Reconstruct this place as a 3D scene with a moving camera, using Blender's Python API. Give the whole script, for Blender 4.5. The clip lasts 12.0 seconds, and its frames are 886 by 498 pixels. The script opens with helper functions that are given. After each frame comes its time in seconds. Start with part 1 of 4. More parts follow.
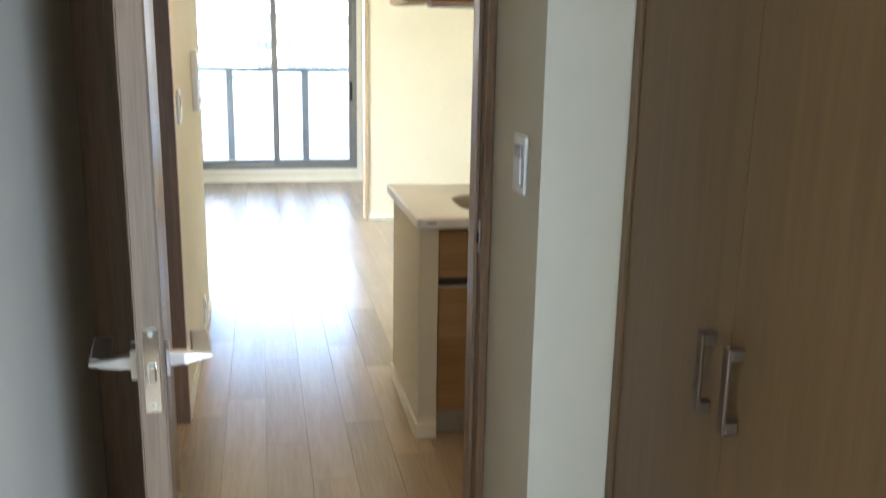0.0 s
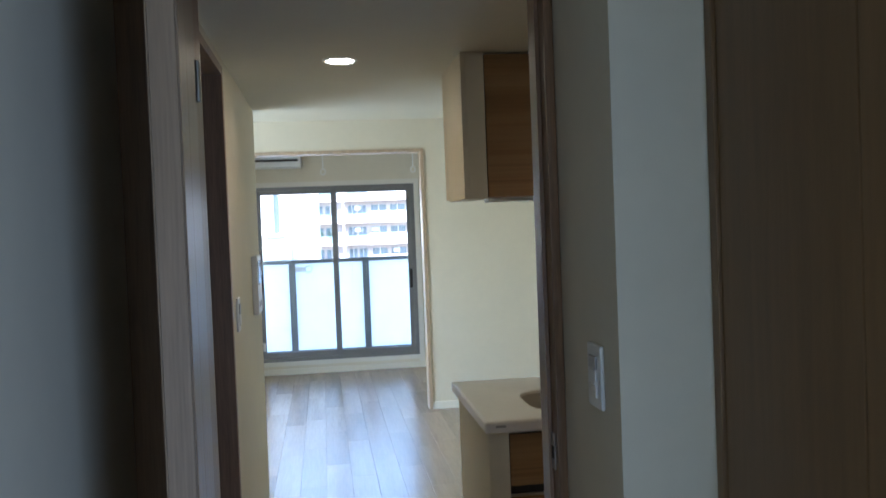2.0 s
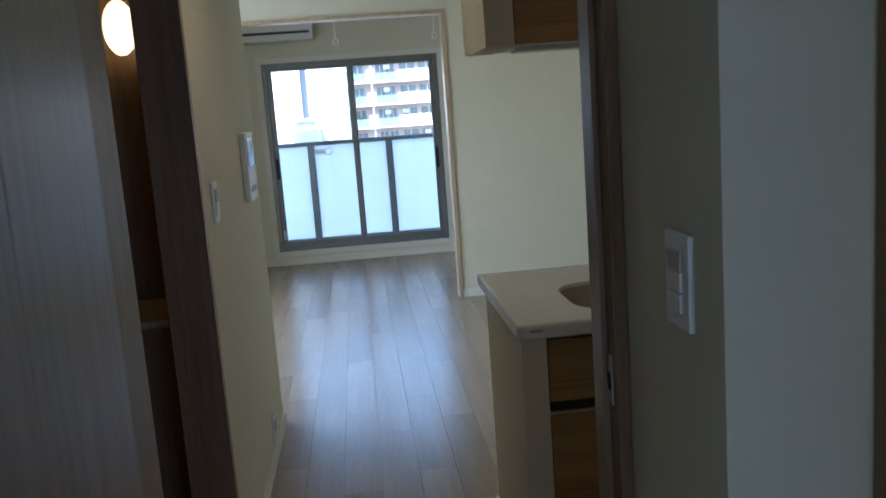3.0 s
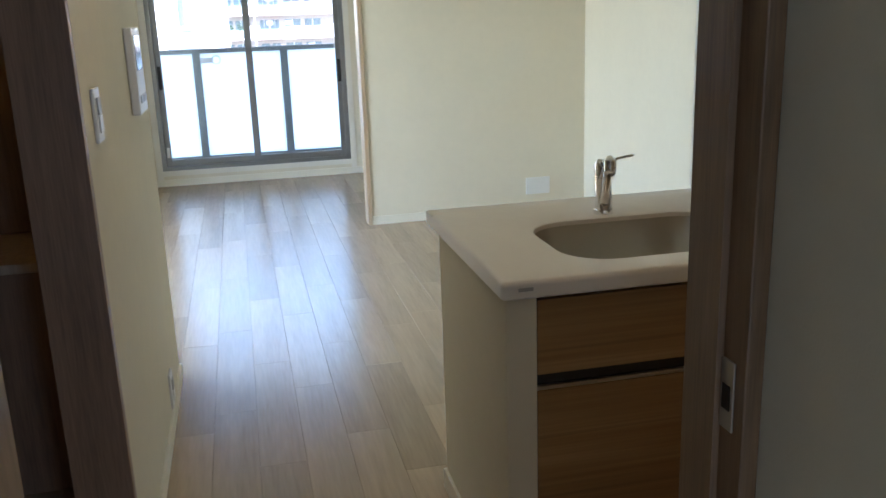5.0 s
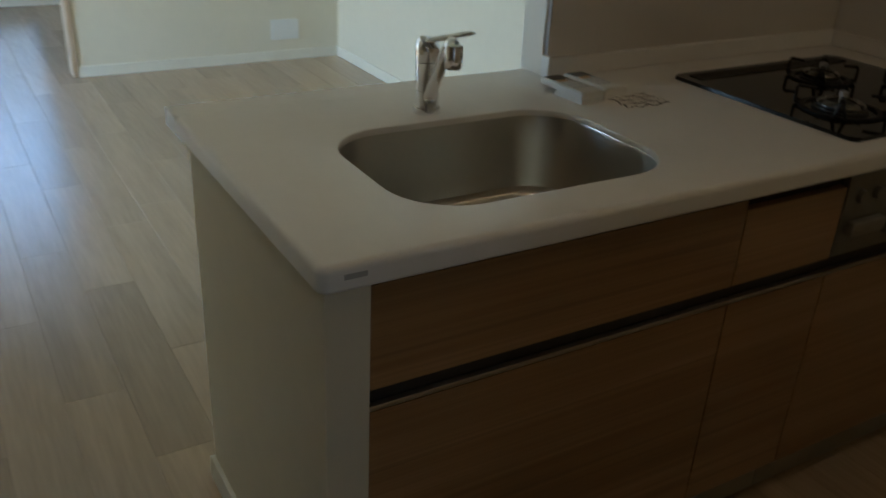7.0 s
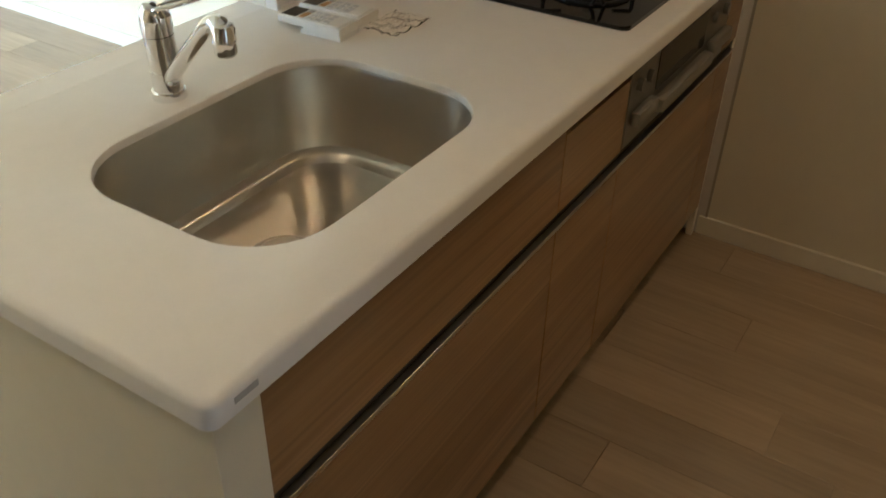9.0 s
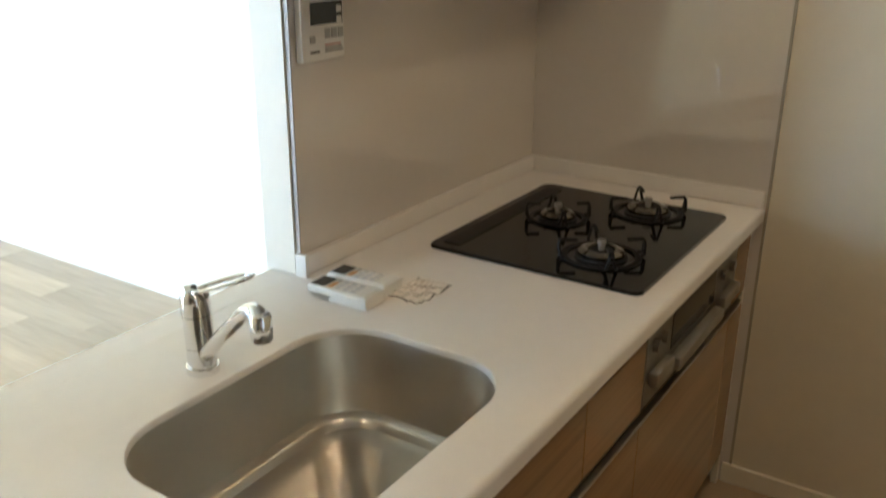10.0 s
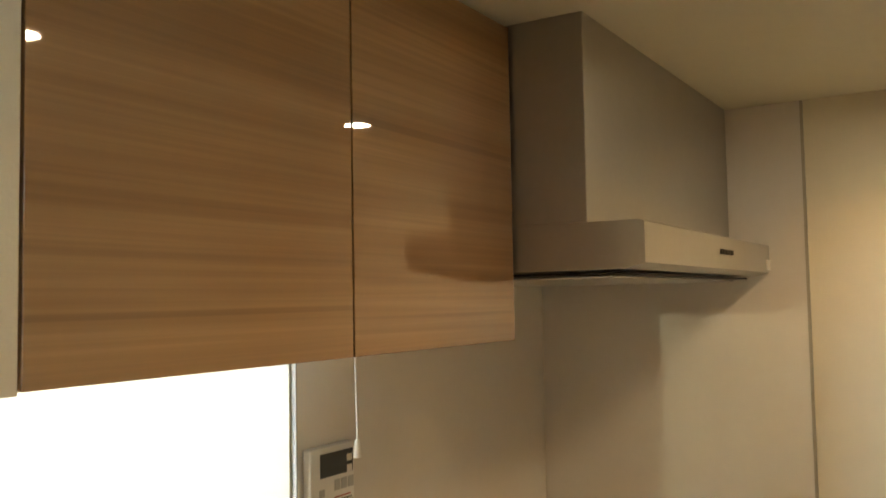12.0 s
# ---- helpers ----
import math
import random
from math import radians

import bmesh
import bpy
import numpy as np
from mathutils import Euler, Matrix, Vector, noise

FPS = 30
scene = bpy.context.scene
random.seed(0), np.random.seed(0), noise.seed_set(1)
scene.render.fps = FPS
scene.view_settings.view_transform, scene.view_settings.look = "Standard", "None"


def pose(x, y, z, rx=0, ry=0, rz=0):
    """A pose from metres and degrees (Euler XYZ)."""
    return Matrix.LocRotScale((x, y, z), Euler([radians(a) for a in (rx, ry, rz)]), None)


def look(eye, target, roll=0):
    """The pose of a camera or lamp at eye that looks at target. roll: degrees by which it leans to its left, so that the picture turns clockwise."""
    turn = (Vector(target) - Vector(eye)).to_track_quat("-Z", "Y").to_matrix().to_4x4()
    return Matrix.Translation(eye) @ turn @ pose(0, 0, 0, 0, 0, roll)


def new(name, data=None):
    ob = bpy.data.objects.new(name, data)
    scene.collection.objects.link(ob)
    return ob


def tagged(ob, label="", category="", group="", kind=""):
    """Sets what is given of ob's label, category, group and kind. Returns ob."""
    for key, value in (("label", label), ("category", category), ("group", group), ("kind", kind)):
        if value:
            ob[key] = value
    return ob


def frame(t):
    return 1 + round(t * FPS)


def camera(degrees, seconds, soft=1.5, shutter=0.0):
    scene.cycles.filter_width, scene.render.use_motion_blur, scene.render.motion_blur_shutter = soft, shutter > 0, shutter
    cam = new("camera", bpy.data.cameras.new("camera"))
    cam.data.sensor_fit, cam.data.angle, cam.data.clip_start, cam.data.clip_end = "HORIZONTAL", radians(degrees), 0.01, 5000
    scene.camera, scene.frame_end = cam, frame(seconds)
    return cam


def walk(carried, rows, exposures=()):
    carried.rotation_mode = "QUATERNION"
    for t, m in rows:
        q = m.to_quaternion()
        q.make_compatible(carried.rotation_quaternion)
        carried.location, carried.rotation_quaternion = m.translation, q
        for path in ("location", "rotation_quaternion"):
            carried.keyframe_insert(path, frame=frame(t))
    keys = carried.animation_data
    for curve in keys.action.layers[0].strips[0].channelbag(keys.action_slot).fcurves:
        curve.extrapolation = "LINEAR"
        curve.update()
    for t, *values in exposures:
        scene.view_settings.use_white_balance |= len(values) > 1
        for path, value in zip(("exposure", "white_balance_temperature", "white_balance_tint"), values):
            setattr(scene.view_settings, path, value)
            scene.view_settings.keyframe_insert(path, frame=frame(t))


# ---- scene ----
cam = camera(53.9, 12.0, shutter=0.35)
PATH = [
    (0, (-0.529, -2.986, 1.454), (-0.131, -1.08, 0.996), 1.0),
    (0.5, (-0.546, -2.992, 1.526), (-0.165, -1.036, 1.356), 0.3),
    (1, (-0.547, -2.997, 1.564), (-0.188, -1.03, 1.554), -0.4),
    (1.5, (-0.541, -2.96, 1.566), (-0.21, -0.988, 1.583), -0.7),
    (2, (-0.509, -2.845, 1.519), (-0.238, -0.865, 1.46), -2.2),
    (2.5, (-0.429, -2.543, 1.468), (-0.223, -0.562, 1.288), -3.0),
    (3, (-0.384, -2.247, 1.45), (-0.208, -0.281, 1.125), -4.2),
    (5, (-0.507, -1.695, 1.407), (-0.083, 0.189, 0.887), -2.0),
    (5.5, (-0.47, -1.591, 1.388), (0.036, 0.282, 0.902), -0.3),
    (6, (-0.41, -1.343, 1.387), (0.168, 0.498, 0.865), 1.35),
    (6.5, (-0.376, -1.154, 1.371), (0.344, 0.583, 0.688), 3.5),
    (7, (-0.384, -0.93, 1.377), (0.555, 0.602, 0.498), 3.0),
    (9, (-0.382, -0.499, 1.454), (1.01, 0.367, 0.309), 1.4),
    (9.5, (-0.399, -0.492, 1.512), (1.095, 0.444, 0.569), 0.9),
    (10, (-0.389, -0.481, 1.547), (1.179, 0.541, 0.843), 0.4),
    (10.5, (-0.38, -0.474, 1.566), (1.262, 0.578, 1.123), 0.4),
    (11, (-0.376, -0.455, 1.628), (1.293, 0.626, 1.417), 0.2),
    (11.5, (-0.371, -0.421, 1.674), (1.296, 0.684, 1.664), 0.0),
    (12, (-0.322, -0.357, 1.676), (1.376, 0.693, 1.792), -1.0),
]
walk(cam, [(t, look(eye, target, roll)) for t, eye, target, roll in PATH],
     exposures=[(0.0, 4.4, 6200, 11), (0.5, 3.75, 5950, 11), (1.0, 3.35, 5650, 10), (2.0, 3.1, 5350, 10), (3.0, 2.45, 5250, 9),
                (5.0, 3.3, 5600, 11), (5.5, 2.8, 5450, 10), (6.0, 2.8, 5350, 10), (6.5, 2.8, 5350, 9), (7.2, 2.65, 5400, 4), (9.0, 4.25, 5750, 9),
                (9.5, 4.55, 5250, 6), (10.0, 4.65, 5350, 9), (10.5, 4.65, 5500, 11), (11.0, 4.5, 5550, 8), (11.5, 4.6, 5950, 8), (12.0, 5.05, 6500, 8)])

# ---- world and light ----
world = bpy.data.worlds.new("sky")
scene.world = world
world.use_nodes = True
_nt = world.node_tree
_sky = _nt.nodes.new("ShaderNodeTexSky")
_sky.sky_type = "NISHITA"
_sky.sun_disc = False
_sky.sun_elevation = radians(48)
_sky.sun_rotation = radians(215)
_nt.links.new(_sky.outputs[0], _nt.nodes["Background"].inputs[0])
_nt.nodes["Background"].inputs[1].default_value = 0.15

sun = new("sun", bpy.data.lights.new("sun", "SUN"))
sun.data.energy, sun.data.angle, sun.data.color = 2.0, radians(0.5), (1.0, 0.95, 0.88)
sun.matrix_world = look((0, 0, 0), (0.38, 0.55, -0.74))


def area_lamp(name, eye, target, sx, sy, watts, colour):
    lamp = bpy.data.lights.new(name, "AREA")
    lamp.shape, lamp.size, lamp.size_y, lamp.energy, lamp.color = "RECTANGLE", sx, sy, watts, colour
    ob = new(name, lamp)
    ob.matrix_world = look(eye, target)
    return ob


def spot_lamp(name, at, watts, colour):
    lamp = bpy.data.lights.new(name, "SPOT")
    lamp.energy, lamp.color, lamp.spot_size, lamp.spot_blend, lamp.shadow_soft_size = watts, colour, radians(150), 0.6, 0.045
    ob = new(name, lamp)
    ob.matrix_world = look(at, (at[0], at[1], 0))
    return ob


# added lamp: bluish hall light through an assumed side room's open door behind the camera
area_lamp("unseen_side_room_lamp", (0.205, -3.48, 0.85), (-0.85, -3.10, 0.85), 0.70, 1.4, 2.95, (0.54, 0.715, 1.0))
# added daylight lamp in the opening of an assumed living room side window, out of view
area_lamp("assumed_side_window_lamp", (-2.62, 3.05, 1.08), (0, 3.05, 1.0), 1.7, 1.75, 6.5, (0.74, 0.90, 1.0))
WARM = (1.0, 0.57, 0.20)
DOWNLIGHTS = [(-0.42, 0.44), (0.535, -0.40), (1.487, -0.41)]
for _x, _y in DOWNLIGHTS:
    spot_lamp("downlight_beam", (_x, _y, 2.115), 0.21, WARM)


# ---- materials ----
def mat(name, colour, rough=0.5, metal=0.0, var=0.06, scale=6.0, stretch=(1, 1, 1), bump=0.0, bump_scale=400.0,
        bump_stretch=(1, 1, 1), spec=0.5, coat=0.0, dark=None, rough_var=0.0, per_object=0.0):
    """Two scales of noise mix the colour; a third gives relief."""
    m = bpy.data.materials.new(name)
    m.use_nodes = True
    nt = m.node_tree
    b = nt.nodes["Principled BSDF"]
    b.inputs["Roughness"].default_value, b.inputs["Metallic"].default_value = rough, metal
    b.inputs["Specular IOR Level"].default_value, b.inputs["Coat Weight"].default_value = spec, coat
    b.inputs["Coat Roughness"].default_value = 0.02
    tc = nt.nodes.new("ShaderNodeTexCoord")

    def noise_of(sc, st, detail=4.0):
        mp = nt.nodes.new("ShaderNodeMapping")
        mp.inputs["Scale"].default_value = st
        nt.links.new(tc.outputs["Object"], mp.inputs["Vector"])
        if per_object:
            oi = nt.nodes.new("ShaderNodeObjectInfo")
            mu = nt.nodes.new("ShaderNodeMath")
            mu.operation = "MULTIPLY"
            mu.inputs[1].default_value = 37.0
            nt.links.new(oi.outputs["Random"], mu.inputs[0])
            nt.links.new(mu.outputs[0], mp.inputs["Location"])
        n = nt.nodes.new("ShaderNodeTexNoise")
        n.inputs["Scale"].default_value, n.inputs["Detail"].default_value = sc, detail
        nt.links.new(mp.outputs[0], n.inputs["Vector"])
        return n

    n1, n2 = noise_of(scale, stretch), noise_of(scale * 7, stretch, 2.0)
    add = nt.nodes.new("ShaderNodeMath")
    add.operation = "MULTIPLY_ADD"
    add.inputs[1].default_value, add.inputs[2].default_value = 0.4, 0.0
    nt.links.new(n2.outputs["Fac"], add.inputs[0])
    add2 = nt.nodes.new("ShaderNodeMath")
    add2.operation = "MULTIPLY_ADD"
    add2.inputs[1].default_value = 0.6
    nt.links.new(n1.outputs["Fac"], add2.inputs[0])
    nt.links.new(add.outputs[0], add2.inputs[2])
    ramp = nt.nodes.new("ShaderNodeValToRGB")
    d = dark or tuple(c * (1 - 2 * var) for c in colour)
    li = tuple(min(1, c * (1 + var)) for c in colour)
    ramp.color_ramp.elements[0].position, ramp.color_ramp.elements[0].color = 0.33, (*d, 1)
    ramp.color_ramp.elements[1].position, ramp.color_ramp.elements[1].color = 0.67, (*li, 1)
    nt.links.new(add2.outputs[0], ramp.inputs[0])
    out = ramp.outputs[0]
    if per_object:
        oi = nt.nodes.new("ShaderNodeObjectInfo")
        mr = nt.nodes.new("ShaderNodeMapRange")
        mr.inputs["To Min"].default_value, mr.inputs["To Max"].default_value = 1 - per_object, 1 + per_object
        nt.links.new(oi.outputs["Random"], mr.inputs["Value"])
        hs = nt.nodes.new("ShaderNodeHueSaturation")
        nt.links.new(mr.outputs[0], hs.inputs["Value"])
        nt.links.new(out, hs.inputs["Color"])
        out = hs.outputs[0]
    nt.links.new(out, b.inputs["Base Color"])
    if rough_var:
        mr = nt.nodes.new("ShaderNodeMapRange")
        mr.inputs["To Min"].default_value, mr.inputs["To Max"].default_value = rough - rough_var, rough + rough_var
        nt.links.new(n1.outputs["Fac"], mr.inputs["Value"])
        nt.links.new(mr.outputs[0], b.inputs["Roughness"])
    if bump:
        n3 = noise_of(bump_scale, bump_stretch, 2.0)
        bp = nt.nodes.new("ShaderNodeBump")
        bp.inputs["Strength"].default_value, bp.inputs["Distance"].default_value = bump, 0.001
        nt.links.new(n3.outputs["Fac"], bp.inputs["Height"])
        nt.links.new(bp.outputs[0], b.inputs["Normal"])
    return m


def glow(name, colour, strength):
    m = bpy.data.materials.new(name)
    m.use_nodes = True
    b = m.node_tree.nodes["Principled BSDF"]
    b.inputs["Base Color"].default_value = (0.8, 0.8, 0.8, 1)
    b.inputs["Emission Color"].default_value, b.inputs["Emission Strength"].default_value = (*colour, 1), strength
    return m


def glass(name, colour=(1, 1, 1), rough=0.0):
    m = bpy.data.materials.new(name)
    m.use_nodes = True
    b = m.node_tree.nodes["Principled BSDF"]
    b.inputs["Base Color"].default_value, b.inputs["Roughness"].default_value = (*colour, 1), rough
    b.inputs["Transmission Weight"].default_value, b.inputs["IOR"].default_value = 1.0, 1.45
    return m


def glossy_wood(name, light, dark):
    """Lacquered board with level grain: broad bands, fine fibres and thin dark lines."""
    m = bpy.data.materials.new(name)
    m.use_nodes = True
    nt = m.node_tree
    b = nt.nodes["Principled BSDF"]
    b.inputs["Roughness"].default_value, b.inputs["Specular IOR Level"].default_value = 0.45, 0.2
    b.inputs["Coat Weight"].default_value, b.inputs["Coat Roughness"].default_value, b.inputs["Coat IOR"].default_value = 1.0, 0.02, 1.85
    tc, oi = nt.nodes.new("ShaderNodeTexCoord"), nt.nodes.new("ShaderNodeObjectInfo")
    shift = nt.nodes.new("ShaderNodeMath")
    shift.operation = "MULTIPLY"
    shift.inputs[1].default_value = 23.0
    nt.links.new(oi.outputs["Random"], shift.inputs[0])

    def layer(stretch, detail, lo, hi, c0, c1, dist=0.0):
        mp, n, r = nt.nodes.new("ShaderNodeMapping"), nt.nodes.new("ShaderNodeTexNoise"), nt.nodes.new("ShaderNodeMapRange")
        mp.inputs["Scale"].default_value = stretch
        mp.inputs["Rotation"].default_value = (0, radians(1.2), 0)
        nt.links.new(tc.outputs["Object"], mp.inputs["Vector"])
        nt.links.new(shift.outputs[0], mp.inputs["Location"])
        n.inputs["Scale"].default_value, n.inputs["Detail"].default_value, n.inputs["Distortion"].default_value = 1.0, detail, dist
        nt.links.new(mp.outputs[0], n.inputs["Vector"])
        for key, val in (("From Min", lo), ("From Max", hi), ("To Min", c0), ("To Max", c1)):
            r.inputs[key].default_value = val
        nt.links.new(n.outputs["Fac"], r.inputs["Value"])
        return r.outputs[0]

    bands = layer((0.55, 9, 13), 3.0, 0.32, 0.68, 0.0, 1.0, 0.4)
    fibres = layer((1.8, 150, 170), 2.0, 0.3, 0.7, 0.90, 1.08)
    lines = layer((0.45, 26, 38), 1.0, 0.30, 0.36, 0.82, 1.0, 0.3)
    mix = nt.nodes.new("ShaderNodeMix")
    mix.data_type = "RGBA"
    mix.inputs[6].default_value, mix.inputs[7].default_value = (*dark, 1), (*light, 1)
    nt.links.new(bands, mix.inputs[0])
    mul = nt.nodes.new("ShaderNodeMath")
    mul.operation = "MULTIPLY"
    nt.links.new(fibres, mul.inputs[0])
    nt.links.new(lines, mul.inputs[1])
    hs = nt.nodes.new("ShaderNodeHueSaturation")
    nt.links.new(mul.outputs[0], hs.inputs["Value"])
    nt.links.new(mix.outputs[2], hs.inputs["Color"])
    nt.links.new(hs.outputs[0], b.inputs["Base Color"])
    return m


M_WALL = mat("cream_vinyl_wallpaper", (0.735, 0.67, 0.525), 0.85, var=0.015, scale=3, bump=0.35, bump_scale=260)
M_CEIL = mat("off_white_ceiling_paper", (0.71, 0.675, 0.545), 0.9, var=0.015, scale=3, bump=0.3, bump_scale=200)
M_BASE = mat("cream_skirting", (0.80, 0.75, 0.63), 0.45, var=0.02)
M_FRAME = mat("brown_wood_sheet", (0.27, 0.165, 0.095), 0.4, var=0.18, scale=3, stretch=(12, 12, 0.6), bump=0.2, bump_scale=60, bump_stretch=(10, 10, 0.4))
M_CASING = mat("tan_wood_sheet", (0.52, 0.39, 0.26), 0.4, var=0.12, scale=3, stretch=(12, 12, 0.6))
M_DOOR = mat("greyed_oak_door_sheet", (0.27, 0.18, 0.11), 0.42, var=0.16, scale=3, stretch=(14, 14, 0.5), bump=0.15, bump_scale=60, bump_stretch=(10, 10, 0.4))
M_CLOSET = mat("closet_oak_sheet", (0.185, 0.108, 0.047), 0.45, var=0.08, scale=3.5, stretch=(10, 10, 0.45), bump=0.2, bump_scale=50, bump_stretch=(12, 12, 0.5))
M_PLANK = mat("oak_floor_board", (0.43, 0.32, 0.21), 0.25, var=0.09, scale=1.5, stretch=(9, 0.6, 1), spec=0.75, bump=0.02, bump_scale=40, bump_stretch=(14, 0.8, 1), rough_var=0.015, per_object=0.13)
M_SUB = mat("floor_joint", (0.24, 0.17, 0.115), 0.8)
M_COUNTER = mat("white_solid_surface", (0.84, 0.81, 0.775), 0.28, var=0.01, scale=30)
M_GLOSSWOOD = glossy_wood("glossy_horizontal_oak", (0.375, 0.215, 0.092), (0.255, 0.133, 0.050))
M_PANEL = mat("glossy_white_kitchen_panel", (0.75, 0.70, 0.645), 0.3, var=0.01, spec=0.3, coat=1.0)
M_PANEL.node_tree.nodes["Principled BSDF"].inputs["Coat IOR"].default_value = 2.2
M_STEEL = mat("brushed_steel", (0.58, 0.55, 0.50), 0.29, 1.0, var=0.015, scale=8, bump=0.02, bump_scale=300, bump_stretch=(0.3, 3, 3))
M_HOOD = mat("silver_painted_steel", (0.46, 0.44, 0.41), 0.36, 0.8, var=0.02, scale=10)
M_BURNER = mat("dull_burner_metal", (0.36, 0.35, 0.33), 0.22, 0.95, var=0.1)
M_BRONZE = mat("dim_bronze_handle", (0.20, 0.15, 0.11), 0.35, 0.8, var=0.05)
M_GRILL = mat("dark_silver_grill", (0.24, 0.225, 0.20), 0.35, 0.75, var=0.04)
M_GRILLBAR = mat("pale_silver_paint", (0.31, 0.29, 0.25), 0.4, 0.6, var=0.03)
M_TRIM = mat("beige_grey_trim", (0.40, 0.36, 0.29), 0.45, 0.2, var=0.03)
M_CHROME = mat("chrome", (0.85, 0.85, 0.86), 0.06, 1.0, var=0.01)
M_SATIN = mat("satin_nickel", (0.50, 0.47, 0.43), 0.32, 1.0, var=0.03)
M_BLACKGLASS = mat("black_hob_glass", (0.006, 0.006, 0.007), 0.06, spec=0.4, var=0.05)
M_IRON = mat("black_enamelled_iron", (0.008, 0.008, 0.008), 0.45, var=0.1, spec=0.3)
# near black puts shade into gaps, slots and holes; also colours black buttons
M_DARK = mat("recess_shade_and_black_parts", (0.02, 0.016, 0.013), 0.6)
M_ALU = mat("bronze_grey_aluminium", (0.24, 0.235, 0.23), 0.4, 0.5, var=0.04)
M_RAIL = mat("grey_aluminium_rail", (0.20, 0.22, 0.23), 0.45, 0.3, var=0.04)
M_WHITEP = mat("white_plastic", (0.80, 0.79, 0.76), 0.35, var=0.01)
M_GREYP = mat("grey_plastic", (0.42, 0.41, 0.40), 0.4, var=0.03)
M_LCD = mat("dark_display", (0.03, 0.035, 0.04), 0.15)
M_INK = mat("dark_print", (0.10, 0.09, 0.09), 0.6)
M_AMBER = mat("amber_key", (0.55, 0.30, 0.10), 0.45)
M_PALEKEY = mat("pale_grey_key", (0.62, 0.62, 0.63), 0.4)
M_BROWNINK = mat("brown_print", (0.46, 0.38, 0.34), 0.6)
M_RED = mat("red_print", (0.45, 0.13, 0.10), 0.6)
M_WINTRIM = mat("cream_window_trim", (0.78, 0.74, 0.65), 0.4, var=0.01)
M_CONC = mat("balcony_concrete", (0.42, 0.42, 0.41), 0.8, var=0.1, bump=0.3, bump_scale=80)
M_FACADE = mat("pale_tile_facade", (0.66, 0.60, 0.53), 0.7, var=0.05, scale=0.5)
M_FACADE2 = mat("white_render_facade", (0.78, 0.78, 0.77), 0.7, var=0.03, scale=0.4)
M_PINK = mat("pinkish_tile", (0.55, 0.47, 0.43), 0.7, var=0.06, scale=0.6)
M_FARGLASS = mat("far_window_glass", (0.20, 0.25, 0.28), 0.3, var=0.2, scale=0.8)
M_BALGLASS = mat("far_balcony_glass", (0.27, 0.37, 0.40), 0.2, var=0.1)
# blue-grey puts the white block's recess shade into colour; its porch shares it
M_BLUEGREY = mat("blue_grey_recess_shade_and_porch", (0.24, 0.29, 0.34), 0.7, var=0.05, scale=0.5)
M_GROUND = mat("city_ground", (0.16, 0.16, 0.15), 0.9, var=0.2, scale=0.05)
M_LEAF = mat("potted_leaves", (0.05, 0.10, 0.04), 0.6, var=0.3, scale=2)
M_PANE = glass("clear_glass")
M_FROST = mat("milky_rail_panel", (0.86, 0.88, 0.89), 0.5, var=0.01)
_ft = M_FROST.node_tree
_tl, _mx = _ft.nodes.new("ShaderNodeBsdfTranslucent"), _ft.nodes.new("ShaderNodeMixShader")
_tl.inputs[0].default_value, _mx.inputs[0].default_value = (0.93, 0.955, 0.965, 1), 0.75
_ft.links.new(_ft.nodes["Principled BSDF"].outputs[0], _mx.inputs[1])
_ft.links.new(_tl.outputs[0], _mx.inputs[2])
_ft.links.new(_mx.outputs[0], _ft.nodes["Material Output"].inputs[0])
M_CLEARP = glass("clear_plastic", (0.98, 0.98, 0.98), 0.15)
M_LAMP = glow("downlight_glow", (1.0, 0.82, 0.55), 6.0)
M_LAMP2 = glow("washroom_lamp_glow", (1.0, 0.66, 0.28), 0.5)


# ---- building helpers ----
AT = {}


def box(bm, x0, x1, y0, y1, z0, z1, bevel=0.0, m=None):
    g = bmesh.ops.create_cube(bm, size=1.0)
    vs = g["verts"]
    for v in vs:
        v.co = Vector((x0 + (v.co.x + 0.5) * (x1 - x0), y0 + (v.co.y + 0.5) * (y1 - y0), z0 + (v.co.z + 0.5) * (z1 - z0)))
    if bevel:
        es = list({e for v in vs for e in v.link_edges})
        r = bmesh.ops.bevel(bm, geom=es, offset=bevel, segments=2, affect="EDGES", profile=0.5)
        vs = list({v for f in r["faces"] for v in f.verts} | {v for v in vs if v.is_valid})
    if m is not None:
        bmesh.ops.transform(bm, matrix=m, verts=vs)
    return vs


def cyl(bm, a, b, r1, r2=None, seg=20):
    a, b = Vector(a), Vector(b)
    d = b - a
    m = Matrix.Translation((a + b) / 2) @ d.to_track_quat("Z", "Y").to_matrix().to_4x4()
    return bmesh.ops.create_cone(bm, cap_ends=True, segments=seg, radius1=r1, radius2=r1 if r2 is None else r2, depth=d.length, matrix=m)["verts"]


